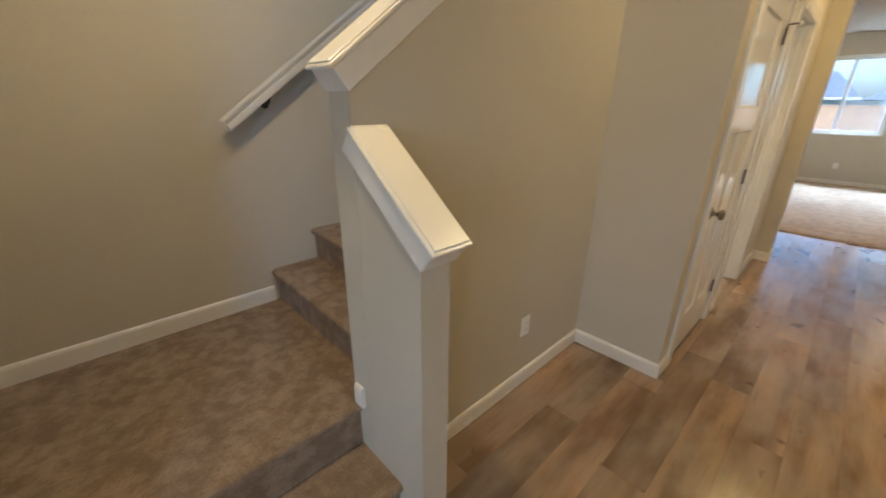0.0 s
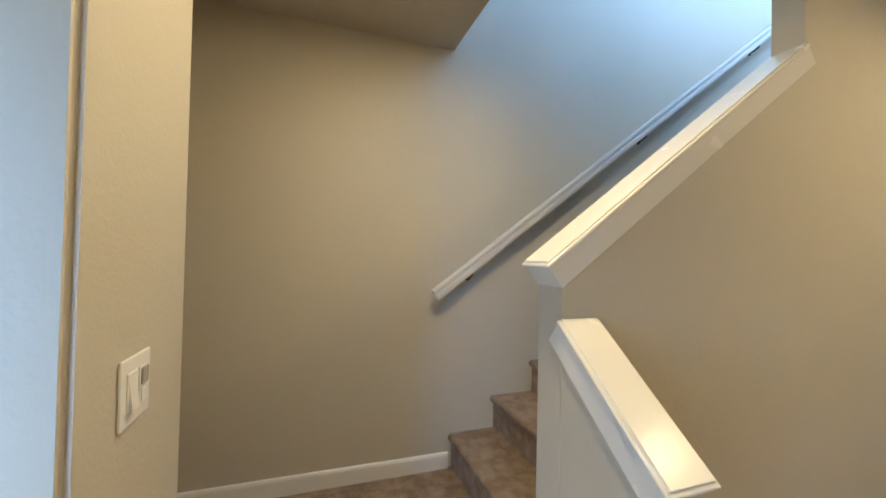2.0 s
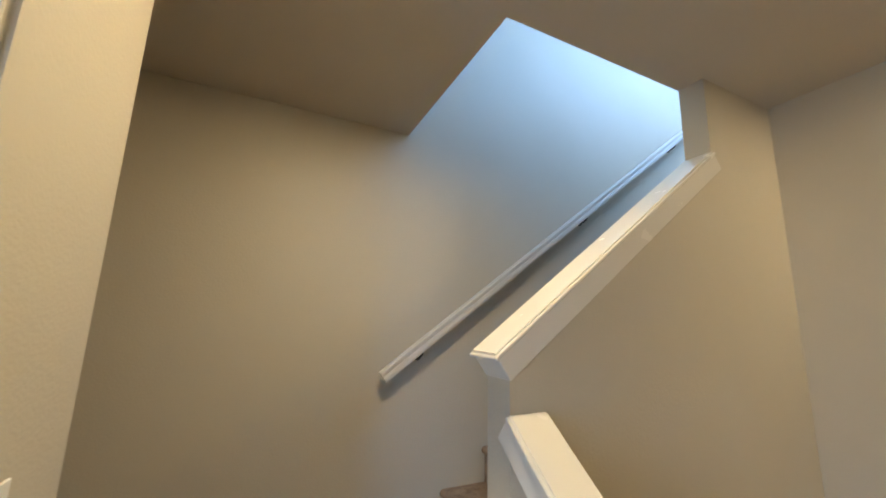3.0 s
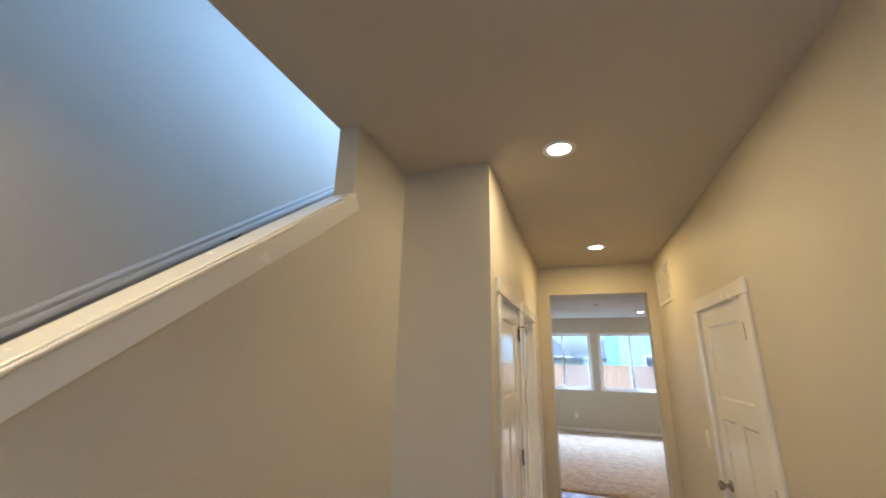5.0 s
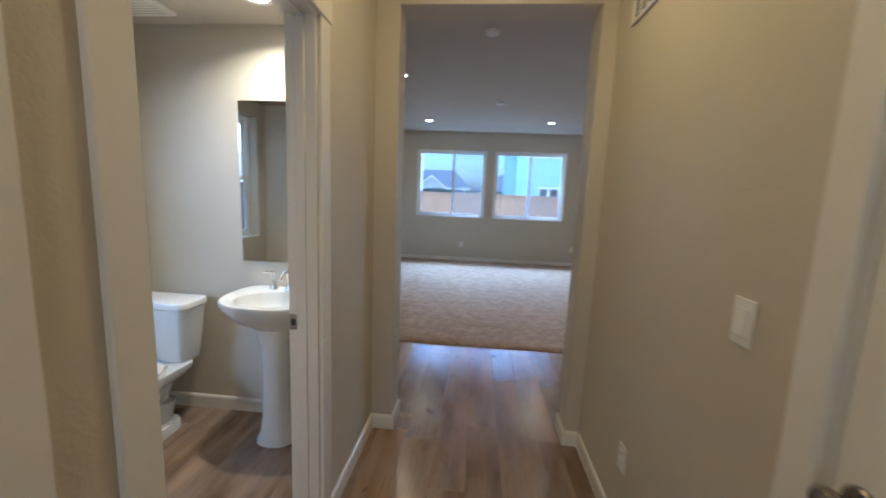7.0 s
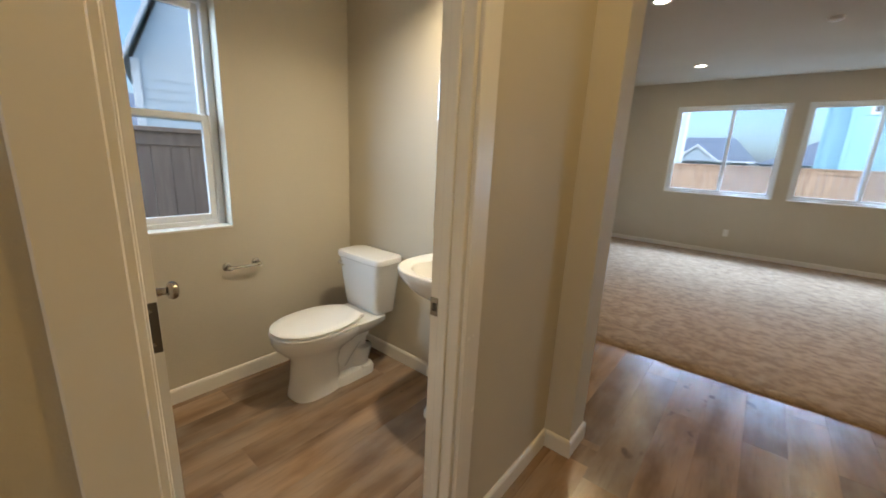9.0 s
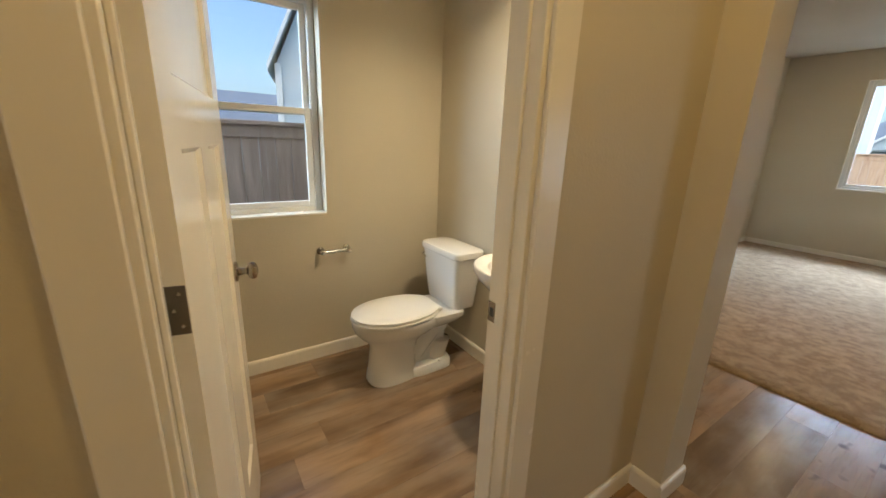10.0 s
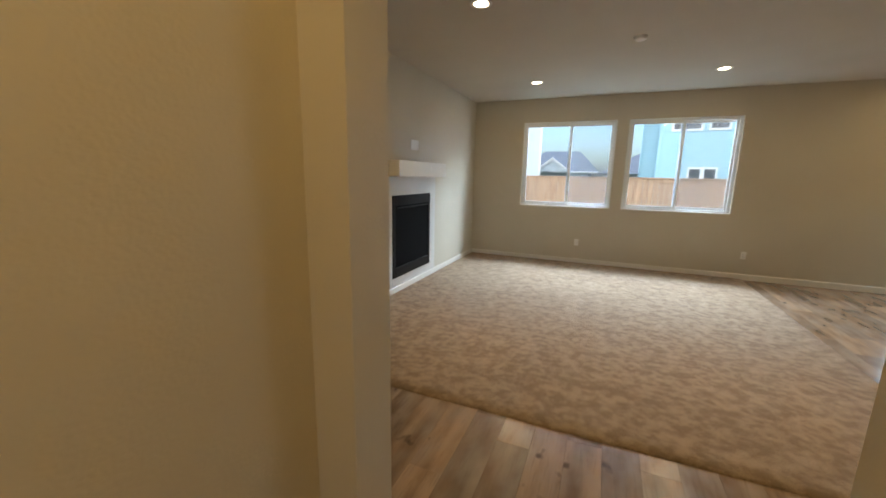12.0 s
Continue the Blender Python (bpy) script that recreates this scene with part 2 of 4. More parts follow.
def tube(points, r, seg=12):
    """A round bar along points."""
    rings = []
    pts = [Vector(p) for p in points]
    for k, p in enumerate(pts):
        d = (pts[min(k + 1, len(pts) - 1)] - pts[max(k - 1, 0)]).normalized()
        q = d.to_track_quat("Z", "Y")
        rings.append([p + q @ Vector((r * math.cos(a), r * math.sin(a), 0)) for a in [2 * math.pi * i / seg for i in range(seg)]])
    return loft(rings)


def finish(name, bm, mat, smooth=False):
    me = bpy.data.meshes.new(name)
    bm.to_mesh(me)
    bm.free()
    me.materials.append(mat)
    if smooth:
        me.polygons.foreach_set("use_smooth", [True] * len(me.polygons))
        me.set_sharp_from_angle(angle=radians(38))
    return me


def part(name, bm, mat, parent=None, label="", smooth=False, at=None):
    ob = new(name, finish(name, bm, mat, smooth))
    if at is not None:
        ob.matrix_basis = at
    if parent:
        ob.parent = parent
    return tagged(ob, label)


def thing(name, m, label, category, group="", kind=""):
    ob = new(name)
    ob.empty_display_size = 0.1
    ob.matrix_basis = m
    return tagged(ob, label, category, group, kind)


def structure(name, bm, mat, label, category, smooth=False):
    return tagged(part(name, bm, mat, None, "", smooth), label, category, "", "structure")


def wall_bm(axis, c0, c1, a0, a1, z0, z1, holes=()):
    """A wall across axis from c0 to c1, with holes (a0, a1, z0, z1) right through it."""
    bm = bmesh.new()
    us = sorted({a0, a1, *[h[0] for h in holes], *[h[1] for h in holes]})
    for u0, u1 in zip(us, us[1:]):
        mid = (u0 + u1) / 2
        cut = sorted([(h[2], h[3]) for h in holes if h[0] < mid < h[1]])
        z = z0
        for h0, h1 in cut + [(z1, z1)]:
            if h0 > z + 1e-6:
                if axis == "x":
                    box(bm, (c0, u0, z), (c1, u1, h0))
                else:
                    box(bm, (u0, c0, z), (u1, c1, h0))
            z = max(z, h1)
    bmesh.ops.remove_doubles(bm, verts=bm.verts, dist=1e-5)
    bm.verts.index_update()
    seen = {}
    for f in bm.faces:
        seen.setdefault(frozenset(v.index for v in f.verts), []).append(f)
    bmesh.ops.delete(bm, geom=[f for fs in seen.values() if len(fs) > 1 for f in fs], context="FACES")
    return bm


def wall(name, axis, c0, c1, a0, a1, z0, z1, holes=(), mat=None, label="greige painted drywall with a light orange-peel texture"):
    return structure(name, wall_bm(axis, c0, c1, a0, a1, z0, z1, holes), mat or M_WALL, label, "wall")


# ---- large structure ----
BATH_DOOR = (3.895, 4.625)
CLOSET_DOOR = (2.895, 3.605)
RIGHT_DOOR = (3.19, 3.955)
DOOR_TOP = 2.04
W1 = (-0.985, 0.500, 0.967, 2.385)
W2 = (0.668, 2.155, 0.967, 2.385)
SLIDER = (4.2, 6.0, 0.02, 2.1)
BWIN = (3.895, 4.650, 0.942, 2.12)
UP = 5.4
ROOM_R = 6.6
BACK = -2.2

wall("wall_west", "x", EXT - 0.16, EXT, -1.1, FAR + 0.16, -0.3, UP, [BWIN])
wall("wall_hall_left", "x", XL - 0.115, XL, 2.665, OPY0, 0, CEIL,
     [(CLOSET_DOOR[0] - 0.02, CLOSET_DOOR[1] + 0.02, 0, DOOR_TOP + 0.02), (BATH_DOOR[0] - 0.02, BATH_DOOR[1] + 0.02, 0, DOOR_TOP + 0.02)])
# the low-y gap is unseen, added for the entry fill lamp
wall("wall_hall_right", "x", XR, XR + 0.13, BACK, OPY0, 0, CEIL, [(-1.45, -0.75, 0.75, 2.25), (RIGHT_DOOR[0] - 0.02, RIGHT_DOOR[1] + 0.02, 0, DOOR_TOP + 0.02)])
wall("wall_opening", "y", OPY0, OPY1, XL - 0.115, 3.0, 0, CEIL, [(-0.104, 0.938, 0, 2.427)])
wall("wall_bath_north", "y", 5.45, OPY1, EXT, XL - 0.115, 0, CEIL)
wall("wall_bath_south", "y", 3.66, 3.77, EXT, XL - 0.115, 0, BATH_CEIL)
wall("wall_jog", "y", 2.665, 2.78, -0.75, XL - 0.115, 0, CEIL)
wall("wall_room_south", "y", OPY0, OPY1, 3.0, ROOM_R, 0, CEIL)
wall("wall_north", "y", FAR, FAR + 0.16, EXT, ROOM_R + 0.14, -0.3, CEIL + 0.25, [W1, W2, SLIDER])
wall("wall_east", "x", ROOM_R, ROOM_R + 0.14, OPY0, FAR, -0.3, CEIL + 0.25)
FRONT_FILL_GAP = (0.55, 1.0, 0.3, 2.0)
wall("wall_entry", "y", BACK - 0.15, BACK, -0.485, XR + 0.13, 0, CEIL, [FRONT_FILL_GAP])
bm = bmesh.new()
box(bm, (-0.955, BACK, 0), (-0.485, 0.125, CEIL))
bmesh.ops.bevel(bm, geom=[e for e in bm.edges if all(v.co.y > 0.1 for v in e.verts) and abs(e.verts[0].co.z - e.verts[1].co.z) > 1], offset=0.012, segments=3, affect="EDGES")
structure("wall_stub", bm, M_WALL, "greige painted wall end beside the carpeted landing", "wall", True)
wall("wall_landing_end", "y", -1.1, -0.98, EXT, -0.955, 0, CEIL)
STAIR_FILL_GAP = (1.6, 4.6, 3.6, 5.1)
wall("wall_stairwell_up", "x", -0.86, -0.745, 1.155, 7.0, CEIL + 0.25, UP, [STAIR_FILL_GAP])
wall("wall_stairwell_near", "y", 1.03, 1.155, EXT, -0.745, CEIL + 0.25, UP)
wall("wall_stairwell_end", "y", 7.0, 7.12, EXT, -0.745, CEIL + 0.25, UP)
# full-height part of the stair wall; the sloped part below is built with the stairs
wall("wall_stair_upper", "x", -0.86, -0.75, 2.13, 2.665, 0, CEIL)

bm = bmesh.new()
box(bm, (-0.86, BACK, CEIL), (XR + 0.13, OPY1, CEIL + 0.25))
box(bm, (EXT, -1.1, CEIL), (-0.86, 1.155, CEIL + 0.25))
structure("ceiling_hall", bm, M_CEIL, "greige textured drywall ceiling with a stairwell opening", "ceiling")
bm = bmesh.new()
box(bm, (EXT, OPY1, CEIL), (ROOM_R, FAR, CEIL + 0.25))
box(bm, (XR + 0.13, OPY0, CEIL), (ROOM_R, OPY1, CEIL + 0.25))
structure("ceiling_room", bm, M_CEIL, "greige textured drywall ceiling with round downlights", "ceiling")
bm = bmesh.new()
box(bm, (EXT, 3.77, BATH_CEIL), (XL - 0.115, 5.45, BATH_CEIL + 0.1))
structure("ceiling_bath", bm, M_CEIL, "low greige drywall ceiling under the stairs", "ceiling")
bm = bmesh.new()
box(bm, (EXT, 1.03, UP), (-0.745, 7.12, UP + 0.1))
structure("ceiling_upstairs", bm, M_CEIL, "plain drywall ceiling over the stairwell", "ceiling")

# floors: slab under the planks
bm = bmesh.new()
box(bm, (EXT - 0.16, OPY0, -0.12), (ROOM_R + 0.14, FAR + 0.16, -0.008))
box(bm, (EXT - 0.16, -1.1, -0.12), (XR + 0.13, OPY0, -0.008))
box(bm, (-0.955, BACK - 0.15, -0.12), (XR + 0.13, -1.1, -0.008))
structure("floor", bm, M_SUB, "dark slab under brown wood-look planks", "floor")


# ---- baseboards ----
def baseboard(a, b, normal, z=0.0):
    """A straight baseboard from a to b (x, y), its face towards normal."""
    a, b = Vector((*a, 0)), Vector((*b, 0))
    n = Vector((*normal, 0))
    d = (b - a).normalized()
    prof = [(0, 0), (0.014, 0), (0.014, 0.072), (0.011, 0.082), (0.006, 0.088), (0, 0.088)]
    rings = [[p + n * u + Vector((0, 0, z + v)) for u, v in prof] for p in (a, b)]
    return structure("baseboard", loft(rings), M_TRIM, "white painted wooden baseboard along the wall", "baseboard")


T = 0.014
baseboard((EXT, -0.98), (EXT, 1.164), (1, 0), 0.412)
baseboard((-0.75, 1.19), (-0.75, 2.665), (1, 0))
baseboard((-0.75 + T, 2.665), (XL, 2.665), (0, -1))
baseboard((XL, 2.665 - T), (XL, 2.81), (1, 0))
baseboard((XL, 3.69), (XL, 3.787), (1, 0))
baseboard((XL, 4.722), (XL, OPY0), (1, 0))
baseboard((XL + T, OPY0), (-0.104, OPY0), (0, -1))
baseboard((-0.104, OPY0 - T), (-0.104, OPY1 + T), (1, 0))
baseboard((-0.104, OPY1), (EXT, OPY1), (0, 1))
baseboard((XR, 4.045), (XR, OPY0), (-1, 0))
baseboard((XR - T, OPY0), (0.938, OPY0), (0, -1))
baseboard((0.938, OPY0 - T), (0.938, OPY1 + T), (-1, 0))
baseboard((0.938, OPY1), (ROOM_R, OPY1), (0, 1))
baseboard((XR, BACK), (XR, 3.10), (-1, 0))
baseboard((EXT, FAR), (SLIDER[0] - 0.05, FAR), (0, -1))
baseboard((EXT, OPY1), (EXT, FAR - T), (1, 0))
baseboard((EXT, 3.77), (EXT, 5.45 - T), (1, 0))
baseboard((EXT, 5.45), (XL - 0.115, 5.45), (0, -1))
baseboard((-0.485, BACK), (-0.485, 0.125), (1, 0))
baseboard((-0.955, 0.125), (-0.815, 0.125), (0, 1), 0.412)
baseboard((-0.845, 1.08), (-0.795, 1.08), (0, -1), 0.412)


# ---- doors ----
def round_knob(parent, m, both=False):
    """Knob with its rosette; the door face is z = 0."""
    k = part("door_knob", lathe([(0.0, 0.0), (0.034, 0.0), (0.034, 0.004), (0.030, 0.009), (0.014, 0.012), (0.011, 0.030), (0.013, 0.036),
                                 (0.024, 0.041), (0.029, 0.050), (0.029, 0.058), (0.024, 0.066), (0.012, 0.070), (0.0, 0.071)], m), M_NICKEL, parent,
             "satin nickel round knob", True)
    return k


def panel_leaf(parent, w, h, th, name="door_leaf"):
    """Three-panel leaf in x 0..w, y 0..th, z 0.012..h: one upper panel, two lower ones."""
    st, ms = 0.112, 0.10
    zt0, zt1, zl0, zl1 = h - 0.56, h - 0.11, 0.275, h - 0.685
    bm = bmesh.new()
    z0 = 0.012
    for x0, x1, a, b in ((0, st, z0, h), (w - st, w, z0, h), (st, w - st, z0, zl0), (st, w - st, zl1, zt0), (st, w - st, zt1, h),
                         (w / 2 - ms / 2, w / 2 + ms / 2, zl0, zl1)):
        box(bm, (x0, 0, a), (x1, th, b))
    leaf = part(name, bm, M_DOOR, parent, "smooth white painted door leaf")
    for x0, x1, a, b in ((st, w - st, zt0, zt1), (st, w / 2 - ms / 2, zl0, zl1), (w / 2 + ms / 2, w - st, zl0, zl1)):
        inner = bmesh.new()
        y0, y1 = 0.010, th - 0.010
        box(inner, (x0, y0, a), (x1, y1, b))
        part("panel", inner, M_DOOR, leaf)
        for face, sgn in ((0.0, 1), (th, -1)):
            # small sloped moulding round the recess
            for p0, p1, n in (((x0, a), (x1, a), (0, 1)), ((x0, b), (x1, b), (0, -1)), ((x0, a), (x0, b), (1, 0)), ((x1, a), (x1, b), (-1, 0))):
                rings = []
                for q in (p0, p1):
                    rings.append([(q[0], face + sgn * 0.0005, q[1]), (q[0], face + sgn * 0.0101, q[1]), (q[0] + n[0] * 0.010, face + sgn * 0.0099, q[1] + n[1] * 0.010)])
                part("moulding", loft(rings), M_DOOR, leaf)
    return leaf


def casing(parent, a0, a1, face, normal, top=DOOR_TOP):
    """Flat craftsman casing in world axes round an opening a0..a1 in y, on the wall face x = face."""
    w, t = 0.082, 0.016
    x0, x1 = sorted((face, face + normal * t))
    a0, a1 = a0 - 0.014, a1 + 0.014
    for u0, u1 in ((a0 - w, a0), (a1, a1 + w)):
        part("casing", soft_box((x0, u0, 0), (x1, u1, top + 0.004), 0.003), M_TRIM, parent, "flat white door casing")
    x0, x1 = sorted((face, face + normal * 0.021))
    part("head_casing", soft_box((x0, a0 - w - 0.012, top + 0.004), (x1, a1 + w + 0.012, top + 0.085), 0.003), M_TRIM, parent, "white head casing board")


def jamb(parent, a0, a1, x0, x1, top=DOOR_TOP, stop=None):
    for u0, u1 in ((a0 - 0.019, a0), (a1, a1 + 0.019)):
        part("jamb", soft_box((x0, u0, 0), (x1, u1, top + 0.019), 0.002), M_TRIM, parent, "white door jamb")
    part("jamb", soft_box((x0, a0, top), (x1, a1, top + 0.019), 0.002), M_TRIM, parent, "white door jamb")
    if stop is not None:
        for u0, u1 in ((a0, a0 + 0.011), (a1 - 0.011, a1)):
            part("stop", soft_box((stop, u0, 0), (stop + 0.035, u1, top), 0.002), M_TRIM, parent)
        part("stop", soft_box((stop, a0 + 0.011, top - 0.011), (stop + 0.035, a1 - 0.011, top), 0.002), M_TRIM, parent)


def hinge(parent, x, y, z, nx):
    """Hinge leaf edges and barrel on the face x towards nx."""
    h = part("hinge", soft_box((x, y - 0.010, z - 0.045), (x + nx * 0.003, y + 0.010, z + 0.045), 0.0008), M_HINGE, parent, "dark nickel butt hinge")
    part("barrel", lathe([(0.0, z - 0.047), (0.0065, z - 0.047), (0.0065, z + 0.047), (0.0, z + 0.047)], Matrix.Translation((x + nx * 0.006, y + 0.003, 0)), 10), M_HINGE, h, "", True)
    return h


# closet door under the stairs, shut, opens into the hall
d = thing("door_1", pose(0, 0, 0), "shut white three-panel closet door under the stairs", "door", "", "structure")
casing(d, CLOSET_DOOR[0], CLOSET_DOOR[1], XL, 1)
jamb(d, CLOSET_DOOR[0], CLOSET_DOOR[1], XL - 0.115, XL)
w = CLOSET_DOOR[1] - CLOSET_DOOR[0] - 0.010
leaf = panel_leaf(d, w, DOOR_TOP - 0.004, 0.035)
leaf.matrix_basis = Matrix.Translation((XL - 0.004, CLOSET_DOOR[0] + 0.005, 0)) @ pose(0, 0, 0, 0, 0, 90)
round_knob(d, Matrix.Translation((XL - 0.004, 2.966, 0.935)) @ pose(0, 0, 0, 0, 90, 0))
for z in (0.28, 1.06, 1.86):
    hinge(d, XL, CLOSET_DOOR[1], z, 1)
stop_ = part("hinge_stop", tube([(XL + 0.006, 3.604, 1.915), (XL + 0.03, 3.612, 1.918), (XL + 0.055, 3.615, 1.918)], 0.005, 8), M_HINGE, d, "hinge-pin door stop", True)
part("rubber_tip", lathe([(0, 0), (0.009, 0), (0.009, 0.012), (0, 0.012)], Matrix.Translation((XL + 0.055, 3.615, 1.918)) @ pose(0, 0, 0, 0, 90, 0), 12), M_PLASTIC, stop_, "white rubber tip", True)

# right-hand door, shut
d = thing("door_2", pose(0, 0, 0), "shut white three-panel door with dark hinges", "door", "", "structure")
casing(d, RIGHT_DOOR[0], RIGHT_DOOR[1], XR, -1)
jamb(d, RIGHT_DOOR[0], RIGHT_DOOR[1], XR, XR + 0.13)
w = RIGHT_DOOR[1] - RIGHT_DOOR[0] - 0.010
leaf = panel_leaf(d, w, DOOR_TOP - 0.004, 0.035)
leaf.matrix_basis = Matrix.Translation((XR + 0.004, RIGHT_DOOR[1] - 0.005, 0)) @ pose(0, 0, 0, 0, 0, -90)
round_knob(d, Matrix.Translation((XR + 0.004, 3.895, 0.950)) @ pose(0, 0, 0, 0, -90, 0))
for z in (0.28, 1.07, 1.86):
    hinge(d, XR, RIGHT_DOOR[0], z, -1)

# bathroom door, open into the bathroom
d = thing("door_3", pose(0, 0, 0), "open white three-panel bathroom door", "door", "", "structure")
casing(d, BATH_DOOR[0], BATH_DOOR[1], XL, 1)
jamb(d, BATH_DOOR[0], BATH_DOOR[1], XL - 0.115, XL, DOOR_TOP, XL - 0.075)
w = BATH_DOOR[1] - BATH_DOOR[0] - 0.006
DOOR_SWING = 79.0
leaf = panel_leaf(d, w, DOOR_TOP - 0.004, 0.035)
leaf.matrix_basis = Matrix.Translation((XL - 0.121, BATH_DOOR[0] + 0.004, 0)) @ pose(0, 0, 0, 0, 0, 90 + DOOR_SWING) @ Matrix.Translation((0, -0.036, 0))
for side in (0, 1):
    k = round_knob(leaf, Matrix.Translation((w - 0.062, 0.035 * side, 0.935)) @ pose(0, 0, 0, 90 if not side else -90, 0, 0))
for z in (0.28, 1.085, 1.86):
    hp = part("hinge_plate", soft_box((-0.0022, 0.001, z - 0.045), (0.0006, 0.034, z + 0.045), 0.0008), M_HINGE, leaf, "dark nickel hinge leaf on the door edge")
    part("barrel", lathe([(0.0, z - 0.047), (0.0065, z - 0.047), (0.0065, z + 0.047), (0.0, z + 0.047)], Matrix.Translation((-0.004, 0.037, 0)), 10), M_HINGE, leaf, "", True)
    for sy, sz in ((0.012, 0.03), (0.022, 0.0), (0.012, -0.03)):
        part("screw", lathe([(0, 0), (0.004, 0), (0.003, 0.0012), (0, 0.0014)], Matrix.Translation((-0.0022, sy, z + sz)) @ pose(0, 0, 0, 0, -90, 0), 10), M_NICKEL, leaf, "", True)
sp = part("strike_plate", soft_box((XL - 0.113, BATH_DOOR[1] - 0.002, 0.90), (XL - 0.083, BATH_DOOR[1], 0.96), 0.0006), M_NICKEL, d, "nickel strike plate")
part("latch_hole", soft_box((XL - 0.105, BATH_DOOR[1] - 0.0026, 0.917), (XL - 0.090, BATH_DOOR[1] - 0.001, 0.943), 0.0003), M_DARK, sp, "dark patch painting the latch hole's shade")


# ---- stairs ----
LAND = 0.412
RISE, RUN = 0.1875, 0.256
NOSE0 = 1.164


def step_bm(axis, nose, back, a0, a1, ztop, zbot, over=0.022):
    """A carpeted step with a rounded nosing; nose and back along axis, the rest across."""
    s = 1 if back > nose else -1
    prof = [(nose + s * over, zbot), (nose + s * over, ztop - 0.040)]
    for k in range(7):
        a = math.pi * (-0.5 + k / 6)
        prof.append((nose + s * (0.020 - 0.020 * math.cos(a)), ztop - 0.020 + 0.020 * math.sin(a)))
    prof += [(back, ztop), (back, zbot)]
    if axis == "y":
        rings = [[(a, u, v) for u, v in prof] for a in (a0, a1)]
    else:
        rings = [[(u, a, v) for u, v in prof] for a in (a0, a1)]
    return loft(rings)


stairs = thing("staircase", pose(0, 0, 0), "brown carpeted stairs turning at a landing", "stairs", "", "structure")
part("step", step_bm("x", -0.575, -0.845, 0.125, 1.08, 0.206, 0.0), M_CARPET, stairs, "", True)
part("landing", step_bm("x", -0.815, EXT, 0.125, 1.08, LAND, 0.0), M_CARPET, stairs, "wide carpeted landing", True)
bm = bmesh.new()
box(bm, (EXT, -0.98, 0.0), (-0.955, 0.125, LAND))
part("landing", bm, M_CARPET, stairs)
bm = bmesh.new()
box(bm, (EXT, 1.08, 0.0), (-0.86, NOSE0 + 0.022, LAND))
part("landing", bm, M_CARPET, stairs)
for k in range(14):
    y0 = NOSE0 + RUN * k
    z = LAND + RISE * (k + 1)
    part("step", step_bm("y", y0, y0 + RUN + 0.03, EXT, -0.86, z, z - RISE - 0.02), M_CARPET, stairs, "", True)
bm = bmesh.new()
box(bm, (EXT, 4.5, 2.86), (-0.86, 7.0, 3.03))
structure("upper_floor", bm, M_CARPET, "carpeted upstairs landing", "floor")

# sloped knee walls
SL = 0.752


def top_line(y):
    return 1.583 + (y - 1.02) * SL


zt = top_line(1.08) - 0.03
structure("wall_stair", prism([(1.08, 0), (2.13, 0), (2.13, top_line(2.13) - 0.03), (1.08, zt)], "x", -0.86, -0.75), M_WALL,
          "greige half wall with a sloped top beside the stairs", "wall")


def low_line(x):
    return 1.155 + (-0.394 - x) * 0.787


structure("wall_newel", prism([(-0.465, 0), (-0.465, low_line(-0.465) - 0.03), (-0.75, low_line(-0.75) - 0.03), (-0.75, 0)], "y", 1.082, 1.19), M_WALL,
          "short greige half wall ending the stairs", "wall")


def sloped_cap(name, p0, p1, across0, across1, along, label):
    """A cap board with side aprons on a sloped half wall; p0, p1 are (run, height) of the top's ends."""
    d = Vector((p1[0] - p0[0], p1[1] - p0[1])).normalized()
    n = Vector((-d[1], d[0]))
    if n[1] < 0:
        n = -n
    p0, p1 = Vector(p0), Vector(p1)
    cap = thing(name, pose(0, 0, 0), label, "handrail cap", "", "structure")

    def bar(nm, lo, hi, c0, c1, e0=0.0, e1=0.0):
        out = [p0 + d * e0 + n * lo, p1 + d * e1 + n * lo, p1 + d * e1 + n * hi, p0 + d * e0 + n * hi]
        b = prism([tuple(o) for o in out], along, c0, c1)
        bmesh.ops.bevel(b, geom=b.edges[:], offset=0.003, segments=1, affect="EDGES")
        return part(nm, b, M_TRIM, cap)
    bar("apron_block", -0.090, -0.018, across0 + 0.004, across1 - 0.004, 0.004, 0.0)
    bar("cap_board", -0.018, -0.006, across0 - 0.003, across1 + 0.003, -0.004, 0.0)
    bar("top_board", -0.006, 0.0, across0 + 0.006, across1 - 0.006, 0.006, 0.0)
    return cap


sloped_cap("stair_cap", (1.02, 1.583), (2.122, top_line(2.122)), -0.868, -0.734, "x", "white painted sloped cap with apron on the stair wall")
sloped_cap("newel_cap", (-0.394, 1.155), (-0.745, low_line(-0.745)), 1.068, 1.204, "y", "white painted sloped cap on the short half wall")

# handrail on the outside wall
rail = thing("handrail", pose(0, 0, 0), "white painted wall handrail on dark brackets", "handrail", "", "structure")


def rail_z(y):
    return 1.392 + (y - 1.04) * 0.748


prof = [(-0.020, -0.042), (0.020, -0.042), (0.022, -0.018), (0.017, -0.010), (0.021, 0.0), (0.021, 0.010), (0.012, 0.020), (-0.012, 0.020), (-0.021, 0.010), (-0.021, 0.0), (-0.017, -0.010), (-0.022, -0.018)]
rx = -1.805
d2 = Vector((0, 1, 0.748)).normalized()
n2 = Vector((0, -d2.z, d2.y))
rings = [[Vector((rx + u, y, rail_z(y))) + n2 * v for u, v in prof] for y in (1.04, 4.4)]
part("rail", loft(rings), M_RAIL, rail, "white moulded rail", True)
